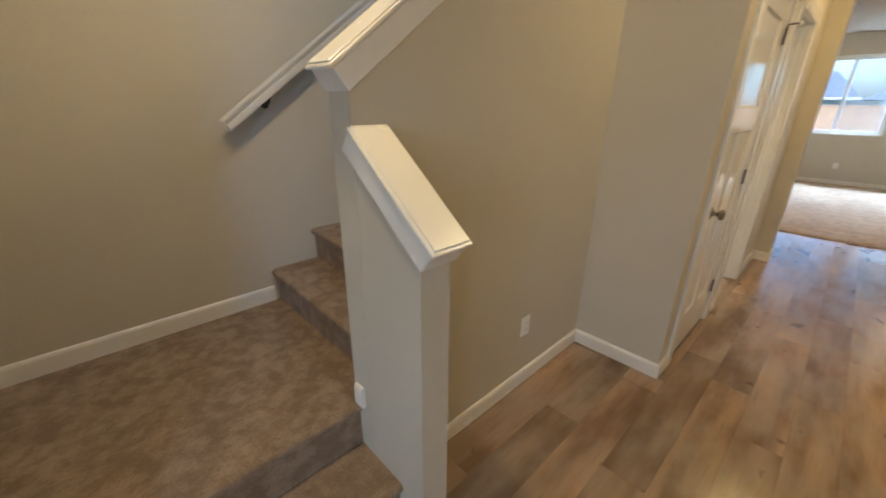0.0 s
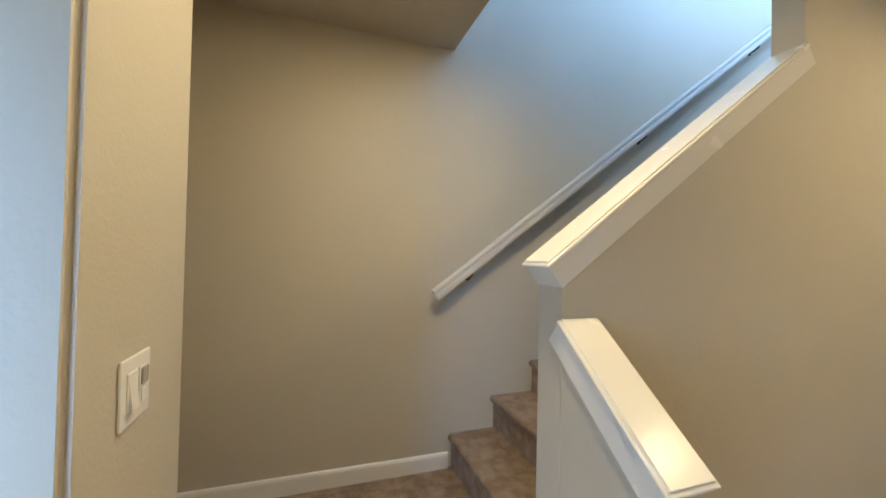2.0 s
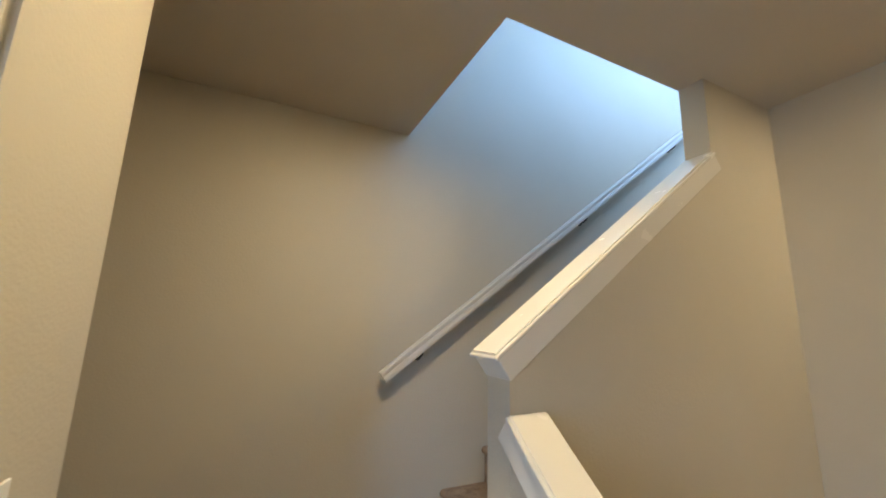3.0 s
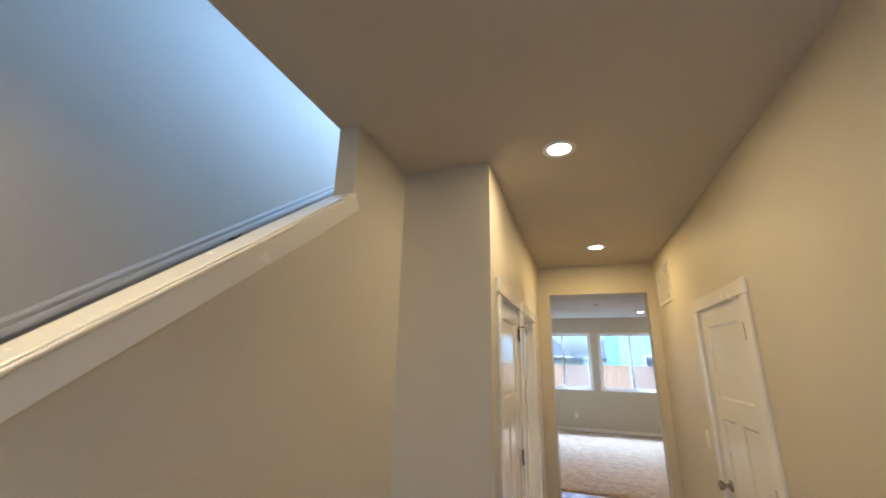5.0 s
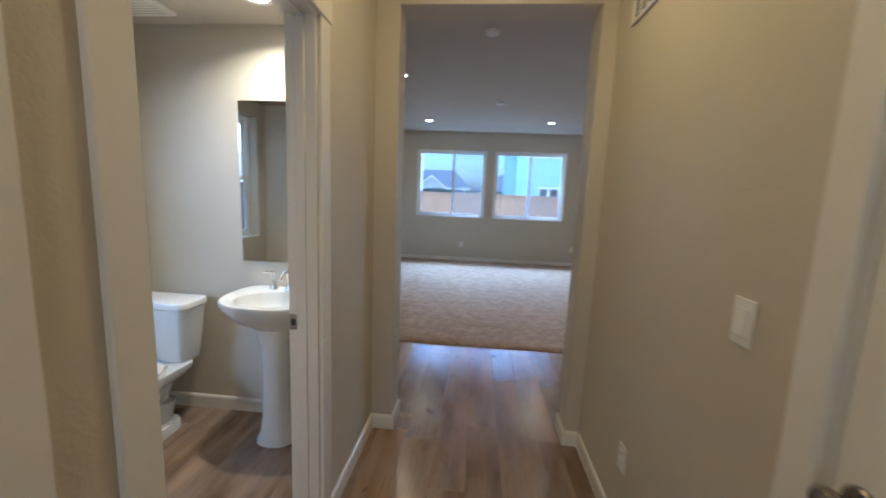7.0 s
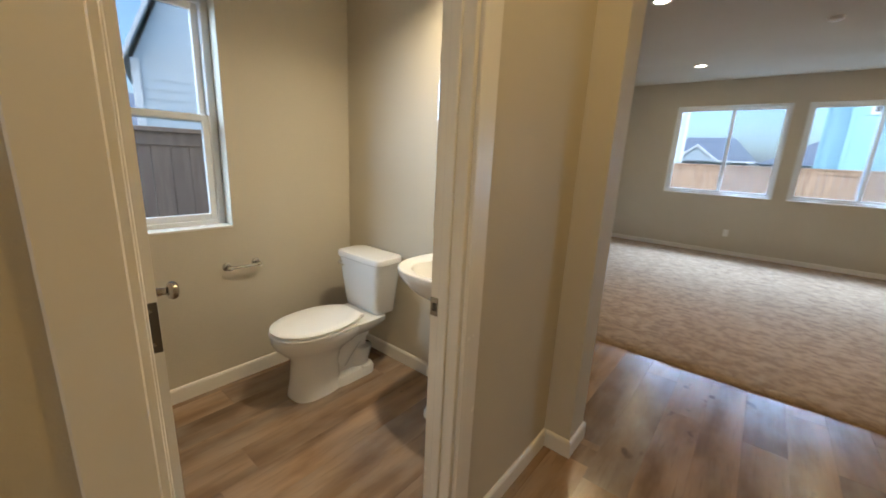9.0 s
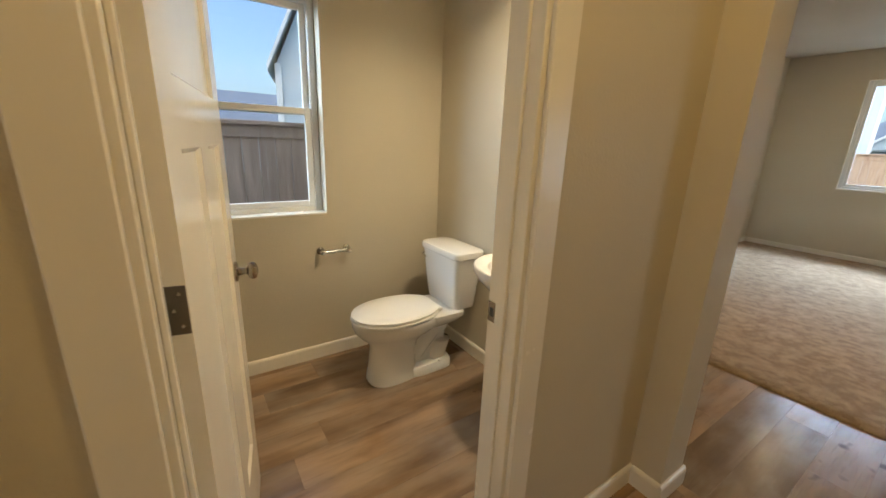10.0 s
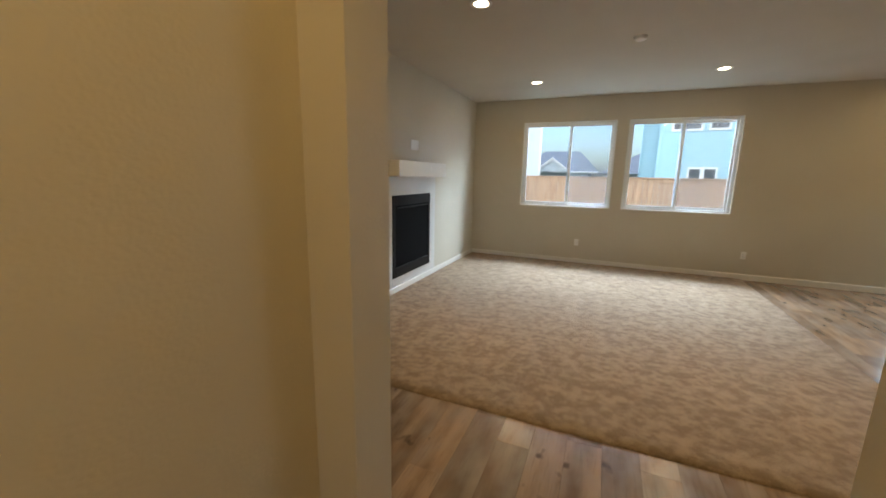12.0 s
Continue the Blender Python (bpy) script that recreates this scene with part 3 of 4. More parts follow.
for y in (1.263, 2.501, 3.593):
    z = rail_z(y)
    b = part("bracket", tube([(EXT, y, z - 0.085), (EXT + 0.035, y, z - 0.083), (rx - 0.004, y, z - 0.070), (rx, y, z - 0.045)], 0.006, 8), M_HINGE, rail, "dark nickel rail bracket", True)
    part("bracket_plate", lathe([(0, 0), (0.020, 0), (0.018, 0.005), (0, 0.006)], Matrix.Translation((EXT, y, z - 0.085)) @ pose(0, 0, 0, 0, 90, 0), 16), M_HINGE, b, "", True)


# ---- windows ----
def slider_window(name, x0, x1, z0, z1, y, split, label):
    """White vinyl sliding window set back in a drywall opening."""
    win = thing(name, pose(0, 0, 0), label, "window", "", "structure")
    f, ya, yb = 0.045, y + 0.035, y + 0.095
    for a, b in (((x0, ya, z0), (x0 + f, yb, z1)), ((x1 - f, ya, z0), (x1, yb, z1)), ((x0 + f, ya, z0), (x1 - f, yb, z0 + f)), ((x0 + f, ya, z1 - f), (x1 - f, yb, z1))):
        part("window_frame", soft_box(a, b, 0.004), M_VINYL, win, "white vinyl frame")
    part("window_sill", soft_box((x0, y - 0.006, z0 + 0.001), (x1, ya, z0 + 0.014), 0.003), M_TRIM, win, "white painted sill")
    s = 0.034
    for k, (a, b) in enumerate(((x0 + f, split + s / 2 + 0.01), (split - s / 2 - 0.01, x1 - f))):
        y0 = ya + 0.006 + 0.024 * k
        y1 = y0 + 0.022
        sash = thing("sash", pose(0, 0, 0), "", "")
        sash.parent = win
        for lo, hi in (((a, y0, z0 + f), (a + s, y1, z1 - f)), ((b - s, y0, z0 + f), (b, y1, z1 - f)), ((a + s, y0, z0 + f), (b - s, y1, z0 + f + s)), ((a + s, y0, z1 - f - s), (b - s, y1, z1 - f))):
            part("sash_rail", soft_box(lo, hi, 0.003), M_VINYL, sash)
        bmp = bmesh.new()
        box(bmp, (a + s, y0 + 0.008, z0 + f + s), (b - s, y0 + 0.012, z1 - f - s))
        pane = part("pane", bmp, M_GLASS, sash, "glass pane tinted to dim the sky")
        pane.visible_shadow = False
    if z0 > 0.5:
        screen = part("insect_screen", soft_box((split + 0.01, yb - 0.008, z0 + f), (x1 - f, yb - 0.007, z1 - f), 0.0002), M_SCREEN, win, "fine grey insect screen")
        screen.visible_shadow = False
    return win


slider_window("window_1", *W1, FAR, -0.20, "white vinyl sliding window over the back yard")
slider_window("window_2", *W2, FAR, 1.42, "white vinyl sliding window over the back yard")
slider_window("window_3", *SLIDER, FAR, 5.1, "sliding glass patio door")

# unseen window, added so the stair fill lamp has an opening
win = thing("added_window_5", pose(0, 0, 0), "unseen upstairs window added beside the stairs to let light in", "window", "", "structure")
a0, a1, b0, b1 = STAIR_FILL_GAP
for lo, hi in (((a0, b0), (a0 + 0.04, b1)), ((a1 - 0.04, b0), (a1, b1)), ((a0 + 0.04, b0), (a1 - 0.04, b0 + 0.04)), ((a0 + 0.04, b1 - 0.04), (a1 - 0.04, b1))):
    part("window_frame", soft_box((-0.83, *lo), (-0.77, *hi), 0.003), M_VINYL, win, "white frame")
pane = part("pane", soft_box((-0.802, a0 + 0.04, b0 + 0.04), (-0.798, a1 - 0.04, b1 - 0.04), 0.0005), M_GLASS, win, "glass pane tinted to dim the sky")
pane.visible_shadow = False

# unseen pane, added for the fill lamp at the entry wall
win = thing("added_window_6", pose(0, 0, 0), "unseen glass pane added by the entry to let light in", "window", "", "structure")
a0, a1, b0, b1 = FRONT_FILL_GAP
for lo, hi in (((a0, b0), (a0 + 0.04, b1)), ((a1 - 0.04, b0), (a1, b1)), ((a0 + 0.04, b0), (a1 - 0.04, b0 + 0.04)), ((a0 + 0.04, b1 - 0.04), (a1 - 0.04, b1))):
    part("window_frame", soft_box((lo[0], BACK - 0.10, lo[1]), (hi[0], BACK - 0.04, hi[1]), 0.003), M_VINYL, win, "white frame")
pane = part("pane", soft_box((a0 + 0.04, BACK - 0.072, b0 + 0.04), (a1 - 0.04, BACK - 0.068, b1 - 0.04), 0.0005), M_GLASS, win, "glass pane tinted to dim the sky")
pane.visible_shadow = False

win = thing("window_4", pose(0, 0, 0), "white vinyl single-hung bathroom window", "window", "", "structure")
xa, xb = EXT - 0.145, EXT - 0.085
y0, y1, z0, z1 = BWIN
f = 0.04
for a, b in (((xa, y0, z0), (xb, y0 + f, z1)), ((xa, y1 - f, z0), (xb, y1, z1)), ((xa, y0 + f, z0), (xb, y1 - f, z0 + f)), ((xa, y0 + f, z1 - f), (xb, y1 - f, z1))):
    part("window_frame", soft_box(a, b, 0.004), M_VINYL, win, "white vinyl frame")
part("window_sill", soft_box((xb, y0, z0 + 0.001), (EXT + 0.006, y1, z0 + 0.014), 0.003), M_TRIM, win, "white painted sill")
zm = 1.525
s = 0.034
for k, (a, b) in enumerate(((z0 + f, zm + 0.02), (zm - 0.02, z1 - f))):
    x1_ = xb - 0.006 - 0.024 * k
    x0_ = x1_ - 0.022
    sash = thing("sash", pose(0, 0, 0), "", "")
    sash.parent = win
    for lo, hi in (((x0_, y0 + f, a), (x1_, y0 + f + s, b)), ((x0_, y1 - f - s, a), (x1_, y1 - f, b)), ((x0_, y0 + f + s, a), (x1_, y1 - f - s, a + s)), ((x0_, y0 + f + s, b - s), (x1_, y1 - f - s, b))):
        part("sash_rail", soft_box(lo, hi, 0.003), M_VINYL, sash)
    bmp = bmesh.new()
    box(bmp, (x0_ + 0.008, y0 + f + s, a + s), (x0_ + 0.012, y1 - f - s, b - s))
    pane = part("pane", bmp, M_GLASS, sash, "glass pane tinted to dim the sky")
    pane.visible_shadow = False


# ---- ceiling fixtures ----
def downlight(x, y, z):
    t = thing("downlight", pose(x, y, z), "round recessed downlight with white trim ring, lit", "ceiling light", "recessed downlights")
    part("trim_ring", lathe([(0.056, 0.0), (0.084, -0.001), (0.086, -0.005), (0.080, -0.008), (0.058, -0.006), (0.056, -0.002)], None, 32), M_PLASTIC, t, "white trim ring", True)
    part("lens", lathe([(0.0, -0.001), (0.0565, -0.001), (0.0565, -0.004), (0.0, -0.005)], None, 32), M_LENS, t, "glowing warm lens", True)


for lx, ly in HALL_LAMPS + ROOM_LAMPS:
    downlight(lx, ly, CEIL)
downlight(-0.75, 5.14, BATH_CEIL)


def smoke_detector(x, y):
    t = thing("smoke_detector", pose(x, y, CEIL), "round white plastic smoke detector", "smoke detector")
    part("base", lathe([(0.0, 0.0), (0.058, 0.0), (0.058, -0.008), (0.0, -0.008)], None, 28), M_PLASTIC, t, "", True)
    part("cover", lathe([(0.0, -0.008), (0.055, -0.008), (0.052, -0.026), (0.036, -0.034), (0.0, -0.035)], None, 28), M_PLASTIC, t, "", True)


smoke_detector(0.405, 6.57)
smoke_detector(0.60, 8.93)


# ---- wall plates, vent ----
def wall_plate(name, m, w, h, label, category):
    """A plate in local x (across) and z (up), its face towards -y."""
    t = thing(name, m, label, category)
    part("plate", soft_box((-w / 2, -0.006, -h / 2), (w / 2, 0, h / 2), 0.003, 2), M_PLASTIC, t)
    return t


def outlet(m):
    t = wall_plate("wall_outlet", m, 0.070, 0.115, "white duplex wall outlet", "outlet")
    for z in (-0.020, 0.020):
        f = part("socket_face", soft_box((-0.016, -0.0085, z - 0.014), (0.016, -0.0055, z + 0.014), 0.001), M_PLASTIC, t)
        for x in (-0.006, 0.006):
            part("slot", soft_box((x - 0.0012, -0.0092, z - 0.004), (x + 0.0012, -0.0083, z + 0.005), 0.0002), M_DARK, f)
    return t


def rocker(t, x):
    r = part("rocker", soft_box((x - 0.017, -0.009, -0.034), (x + 0.017, -0.0055, 0.034), 0.001), M_PLASTIC, t, "white rocker paddle")
    r2 = part("paddle", prism([(-0.0085, -0.031), (-0.0150, -0.030), (-0.0085, 0.0305)], "x", x - 0.014, x + 0.014), M_PLASTIC, r)
    return r


FACE_PX, FACE_NX, FACE_PY, FACE_NY = 90, -90, 180, 0   # turn of a plate that faces +x, -x, +y, -y
outlet(pose(-0.75, 2.048, 0.375, 0, 0, FACE_PX))
outlet(pose(XR, 4.79, 0.375, 0, 0, FACE_NX))
outlet(pose(0.03, FAR, 0.37, 0, 0, FACE_NY))
outlet(pose(2.40, FAR, 0.37, 0, 0, FACE_NY))
t = wall_plate("light_switch", pose(XR, 4.222, 1.163, 0, 0, FACE_NX), 0.073, 0.117, "white single rocker light switch", "switch")
rocker(t, 0)
t = wall_plate("light_switch", pose(-0.675, 0.125, 1.352, 0, 0, FACE_PY), 0.118, 0.118, "white two-gang switch plate, rocker and dimmer", "switch")
rocker(t, -0.023)
part("dimmer_frame", soft_box((0.006, -0.009, -0.034), (0.040, -0.0055, 0.034), 0.001), M_PLASTIC, t)
part("sensor_lens", soft_box((0.009, -0.012, 0.000), (0.037, -0.0085, 0.031), 0.003), M_SENSOR, t, "grey-brown sensor lens")
part("sensor_button", soft_box((0.011, -0.0105, -0.030), (0.035, -0.0085, -0.006), 0.002), M_PLASTIC, t)
t = wall_plate("tv_box", pose(EXT, 9.15, 1.835, 0, 0, FACE_PX), 0.21, 0.125, "white blank wall plate above the mantel", "wall plate")

vent = thing("air_vent", pose(XR, 4.935, 2.42, 0, 0, FACE_NX), "white steel return-air grille high on the wall", "vent")
vw, vh = 0.52, 0.38
for lo, hi in (((-vw / 2, -0.012, -vh / 2), (-vw / 2 + 0.022, 0, vh / 2)), ((vw / 2 - 0.022, -0.012, -vh / 2), (vw / 2, 0, vh / 2)),
               ((-vw / 2 + 0.022, -0.012, -vh / 2), (vw / 2 - 0.022, 0, -vh / 2 + 0.022)), ((-vw / 2 + 0.022, -0.012, vh / 2 - 0.022), (vw / 2 - 0.022, 0, vh / 2))):
    part("frame", soft_box(lo, hi, 0.003), M_TRIM, vent)
part("backing", soft_box((-vw / 2 + 0.02, -0.002, -vh / 2 + 0.02), (vw / 2 - 0.02, 0.0, vh / 2 - 0.02), 0.0005), M_DARK, vent, "dark sheet painting the duct's shade behind the grille")
for k in range(1, 7):
    x = -vw / 2 + 0.022 + (vw - 0.044) * k / 7
    part("divider", soft_box((x - 0.006, -0.011, -vh / 2 + 0.022), (x + 0.006, -0.003, vh / 2 - 0.022), 0.001), M_TRIM, vent)
for k in range(20):
    z = -vh / 2 + 0.028 + (vh - 0.056) * k / 19
    bms = bmesh.new()
    box(bms, (-vw / 2 + 0.022, -0.008, -0.0006), (vw / 2 - 0.022, -0.002, 0.0006), Matrix.Translation((0, 0, z)) @ pose(0, 0, 0, 30, 0, 0))
    part("slat", bms, M_TRIM, vent)


# ---- bathroom ----
def ellipse(cx, cy, rx, ry, z, n=32, power=2.0, back=None):
    """A closed ring; back flattens the ring beyond that y."""
    out = []
    for k in range(n):
        a = 2 * math.pi * k / n
        c, s_ = math.cos(a), math.sin(a)
        x = cx + rx * math.copysign(abs(c) ** (2 / power), c)
        y = cy + ry * math.copysign(abs(s_) ** (2 / power), s_)
        out.append((x, min(y, back) if back is not None else y, z))
    return out


wc = thing("toilet", pose(-1.455, 5.43, 0), "white two-piece toilet with closed lid", "toilet")
# bowl and pedestal, local y is towards the wall behind
part("bowl", loft([ellipse(0, -0.556, 0.113, 0.152, 0.0, power=2.8), ellipse(0, -0.556, 0.111, 0.150, 0.025, power=2.8), ellipse(0, -0.553, 0.101, 0.142, 0.09, power=2.7),
                   ellipse(0, -0.548, 0.095, 0.140, 0.18, power=2.6), ellipse(0, -0.542, 0.099, 0.148, 0.225, power=2.4), ellipse(0, -0.530, 0.116, 0.182, 0.262), ellipse(0, -0.512, 0.148, 0.238, 0.298),
                   ellipse(0, -0.502, 0.172, 0.276, 0.330), ellipse(0, -0.50, 0.184, 0.290, 0.360), ellipse(0, -0.50, 0.187, 0.293, 0.383), ellipse(0, -0.50, 0.183, 0.289, 0.3945)]), M_CHINA, wc, "white china bowl and pedestal", True)
part("deck", loft([ellipse(0, -0.275, 0.085, 0.095, 0.290, power=4), ellipse(0, -0.255, 0.140, 0.118, 0.335, power=5), ellipse(0, -0.250, 0.160, 0.130, 0.362, power=6), ellipse(0, -0.250, 0.165, 0.133, 0.372, power=6), ellipse(0, -0.250, 0.165, 0.133, 0.394, power=6), ellipse(0, -0.250, 0.161, 0.129, 0.398, power=6)]), M_CHINA, wc, "", True)
part("foot", loft([ellipse(0, -0.32, 0.112, 0.150, 0.0, power=5), ellipse(0, -0.32, 0.112, 0.150, 0.045, power=5), ellipse(0, -0.32, 0.104, 0.142, 0.060, power=5), ellipse(0, -0.32, 0.06, 0.12, 0.064, power=4)]), M_CHINA, wc, "", True)
part("trapway", tube([(0.0, -0.42, 0.13), (0.0, -0.36, 0.20), (0.0, -0.29, 0.262), (0.0, -0.235, 0.25), (0.0, -0.225, 0.17), (0.0, -0.25, 0.10), (0.0, -0.26, 0.04)], 0.080, 18), M_CHINA, wc, "", True)
part("web", soft_box((-0.050, -0.46, 0.05), (0.050, -0.20, 0.31), 0.02, 3), M_CHINA, wc, "", True)
for sx in (-1, 1):
    part("bolt_cap", lathe([(0, 0), (0.014, 0), (0.013, 0.012), (0.006, 0.018), (0, 0.019)], Matrix.Translation((sx * 0.098, -0.27, 0.056)), 14), M_CHINA, wc, "", True)
def round_rect(cx, cy, hx, hy, z, r):
    out = []
    for qx, qy, a0 in ((1, 1, 0), (-1, 1, 90), (-1, -1, 180), (1, -1, 270)):
        for k in range(5):
            a = radians(a0 + 22.5 * k)
            out.append((cx + qx * (hx - r) + r * math.cos(a), cy + qy * (hy - r) + r * math.sin(a), z))
    return out


TX = -0.012
part("tank", loft([round_rect(TX, -0.122, 0.140, 0.060, 0.392, 0.03), round_rect(TX, -0.124, 0.158, 0.074, 0.402, 0.03), round_rect(TX, -0.126, 0.166, 0.082, 0.43, 0.040),
                   round_rect(TX, -0.129, 0.188, 0.096, 0.60, 0.046), round_rect(TX, -0.130, 0.203, 0.104, 0.728, 0.048)]), M_CHINA, wc, "white china tank, narrower at the bottom", True)
part("tank_lid", loft([round_rect(TX, -0.131, 0.204, 0.106, 0.729, 0.050), round_rect(TX, -0.131, 0.211, 0.113, 0.734, 0.054), round_rect(TX, -0.131, 0.212, 0.114, 0.760, 0.054),
                       round_rect(TX, -0.131, 0.207, 0.109, 0.769, 0.054), round_rect(TX, -0.131, 0.18, 0.085, 0.772, 0.045)]), M_CHINA, wc, "white china tank lid", True)


def seat_ring(grow, z):
    return ellipse(0, -0.525, 0.186 + grow, 0.268 + grow, z, 44, 2.15, -0.285)


part("seat", loft([seat_ring(-0.012, 0.3995), seat_ring(0.000, 0.4015), seat_ring(0.004, 0.405), seat_ring(0.003, 0.410), seat_ring(-0.006, 0.413), seat_ring(-0.03, 0.4135)]), M_PLASTIC, wc, "white plastic seat", True)
part("lid", loft([seat_ring(-0.03, 0.4185), seat_ring(-0.006, 0.4190), seat_ring(-0.001, 0.4215), seat_ring(-0.001, 0.4315), seat_ring(-0.008, 0.4375), seat_ring(-0.05, 0.4425)]), M_PLASTIC, wc, "closed white plastic lid", True)
for sx in (-0.075, 0.075):
    part("seat_hinge", soft_box((sx - 0.024, -0.300, 0.398), (sx + 0.024, -0.262, 0.424), 0.007, 2), M_PLASTIC, wc, "", True)
lev = part("flush_lever", tube([(-0.175, -0.236, 0.695), (-0.175, -0.252, 0.695), (-0.150, -0.258, 0.692), (-0.105, -0.258, 0.686)], 0.006, 10), M_CHROME, wc, "chrome flush lever", True)
part("escutcheon", lathe([(0, 0), (0.015, 0), (0.012, 0.006), (0, 0.007)], Matrix.Translation((-0.175, -0.235, 0.695)) @ pose(0, 0, 0, 90, 0, 0), 16), M_CHROME, lev, "", True)

# paper holder on the outside wall
tp = thing("paper_holder", pose(EXT, 4.68, 0.718, 0, 0, 0), "chrome paper holder bar on the wall", "paper holder")
for sy in (-0.082, 0.082):
    part("post", lathe([(0, 0), (0.024, 0), (0.023, 0.006), (0.012, 0.012), (0.009, 0.030), (0.013, 0.040), (0.016, 0.052), (0.013, 0.062), (0, 0.066)],
                       Matrix.Translation((0, sy, 0)) @ pose(0, 0, 0, 0, 90, 0), 20), M_CHROME_DARK, tp, "", True)
part("bar", tube([(0.050, -0.082, 0), (0.050, 0.082, 0)], 0.0085, 14), M_CHROME_DARK, tp, "", True)

# pedestal basin
SINK_X = -0.735
sk = thing("pedestal_sink", pose(SINK_X, 5.45, 0), "white pedestal basin below a frameless mirror", "sink")


def basin_ring(g, z, dy=0.0):
    """D-shaped outline with a rounded front, flat against the wall."""
    out = []
    n = 44
    for k in range(n):
        a = 2 * math.pi * k / n
        c, s_ = math.cos(a), math.sin(a)
        x = (0.285 * g) * math.copysign(abs(c) ** 0.72, c)
        y = -0.215 + dy + (0.245 * g) * math.copysign(abs(s_) ** (0.45 if s_ > 0 else 1.0), s_)
        out.append((x, min(y, -0.001), z))
    return out


def bowl_ring(g, z):
    return [(0.195 * g * math.cos(a), -0.265 + 0.150 * g * math.sin(a), z) for a in [2 * math.pi * k / 44 for k in range(44)]]


rings = [basin_ring(0.30, 0.655, 0.02), basin_ring(0.46, 0.675, 0.01), basin_ring(0.72, 0.725), basin_ring(0.90, 0.775), basin_ring(0.975, 0.805), basin_ring(1.0, 0.825), basin_ring(0.995, 0.838), basin_ring(0.975, 0.843),
         bowl_ring(1.06, 0.842), bowl_ring(1.0, 0.836), bowl_ring(0.93, 0.800), bowl_ring(0.75, 0.750), bowl_ring(0.40, 0.722), bowl_ring(0.10, 0.716)]
part("basin", loft(rings), M_CHINA, sk, "white china basin", True)
ped = [(0.120, 0.105, 0.0), (0.118, 0.103, 0.02), (0.098, 0.088, 0.06), (0.083, 0.078, 0.16), (0.076, 0.072, 0.32), (0.078, 0.072, 0.46), (0.088, 0.078, 0.58), (0.108, 0.092, 0.665), (0.118, 0.10, 0.70)]
part("pedestal", loft([ellipse(0, -0.225, a * 0.92, b, z, 32, 2.5) for a, b, z in ped]), M_CHINA, sk, "white china pedestal", True)
part("drain", lathe([(0, 0.717), (0.022, 0.717), (0.022, 0.7205), (0, 0.722)], Matrix.Translation((0, -0.265, 0)), 20), M_CHROME, sk, "chrome drain", True)
part("overflow_slot", soft_box((-0.024, -0.121, 0.806), (0.024, -0.114, 0.813), 0.002), M_DARK, sk, "dark strip painting the overflow slot's shade")
tap = thing("faucet", pose(SINK_X, 5.45 - 0.062, 0.843), "chrome two-handle faucet on the basin", "faucet")
part("spout", tube([(0, 0, 0), (0, 0, 0.05), (0, -0.004, 0.085), (0, -0.03, 0.112), (0, -0.068, 0.112), (0, -0.098, 0.092), (0, -0.104, 0.078)], 0.0125, 16), M_CHROME, tap, "curved chrome spout", True)
part("spout_base", lathe([(0, 0), (0.027, 0), (0.026, 0.006), (0.018, 0.014), (0.015, 0.03), (0, 0.03)], None, 24), M_CHROME, tap, "", True)
for sx in (-1, 1):
    h = part("handle_base", lathe([(0, 0), (0.025, 0), (0.024, 0.006), (0.017, 0.016), (0.014, 0.050), (0.013, 0.085), (0.017, 0.095), (0.016, 0.108), (0, 0.112)], Matrix.Translation((sx * 0.098, 0, 0)), 24), M_CHROME, tap, "", True)
    part("handle", tube([(sx * 0.098, 0, 0.098), (sx * 0.125, -0.004, 0.099), (sx * 0.158, -0.008, 0.100)], 0.006, 10), M_CHROME, h, "chrome lever handle", True)
pipe = thing("drain_pipe", pose(SINK_X + 0.14, 5.44, 0.56), "black corrugated drain pipe behind the pedestal", "pipe")
part("pipe", tube([(-0.05, -0.16, 0.10), (-0.01, -0.15, 0.0), (0.02, -0.12, -0.055), (0.04, -0.07, -0.03), (0.04, -0.02, 0.0), (0.04, 0.0, 0.0)], 0.019, 14), M_BLACK, pipe, "", True)

mir = thing("mirror", pose(-0.735, 5.45, 0), "frameless rectangular wall mirror above the basin", "mirror")
part("glass", soft_box((-0.325, -0.006, 1.005), (0.325, -0.001, 1.935), 0.0015), M_MIRROR, mir, "clear silvered mirror glass")
for sx in (-0.16, 0.16):
    part("clip", soft_box((sx - 0.012, -0.009, 0.998), (sx + 0.012, -0.0062, 1.014), 0.001), M_CHROME, mir)
part("bottom_channel", soft_box((-0.325, -0.010, 0.993), (0.325, -0.001, 1.0045), 0.001), M_CHROME, mir, "thin chrome bottom channel")

fan = thing("exhaust_fan", pose(-1.44, 5.16, BATH_CEIL), "white plastic bathroom exhaust fan cover", "fan")
part("cover", soft_box((-0.15, -0.15, -0.022), (0.15, 0.15, 0.0), 0.012, 3), M_PLASTIC, fan, "", True)
# grey strips on the solid cover paint the shade of its slots
for k in range(9):
    y = -0.11 + 0.0275 * k
    part("grille_slot", soft_box((-0.12, y - 0.004, -0.0232), (0.12, y + 0.004, -0.0215), 0.0004), M_SURROUND, fan)


# ---- fireplace ----
fp = thing("fireplace", pose(EXT, 9.12, 0), "black gas fireplace set in the wall below a white mantel", "fireplace")
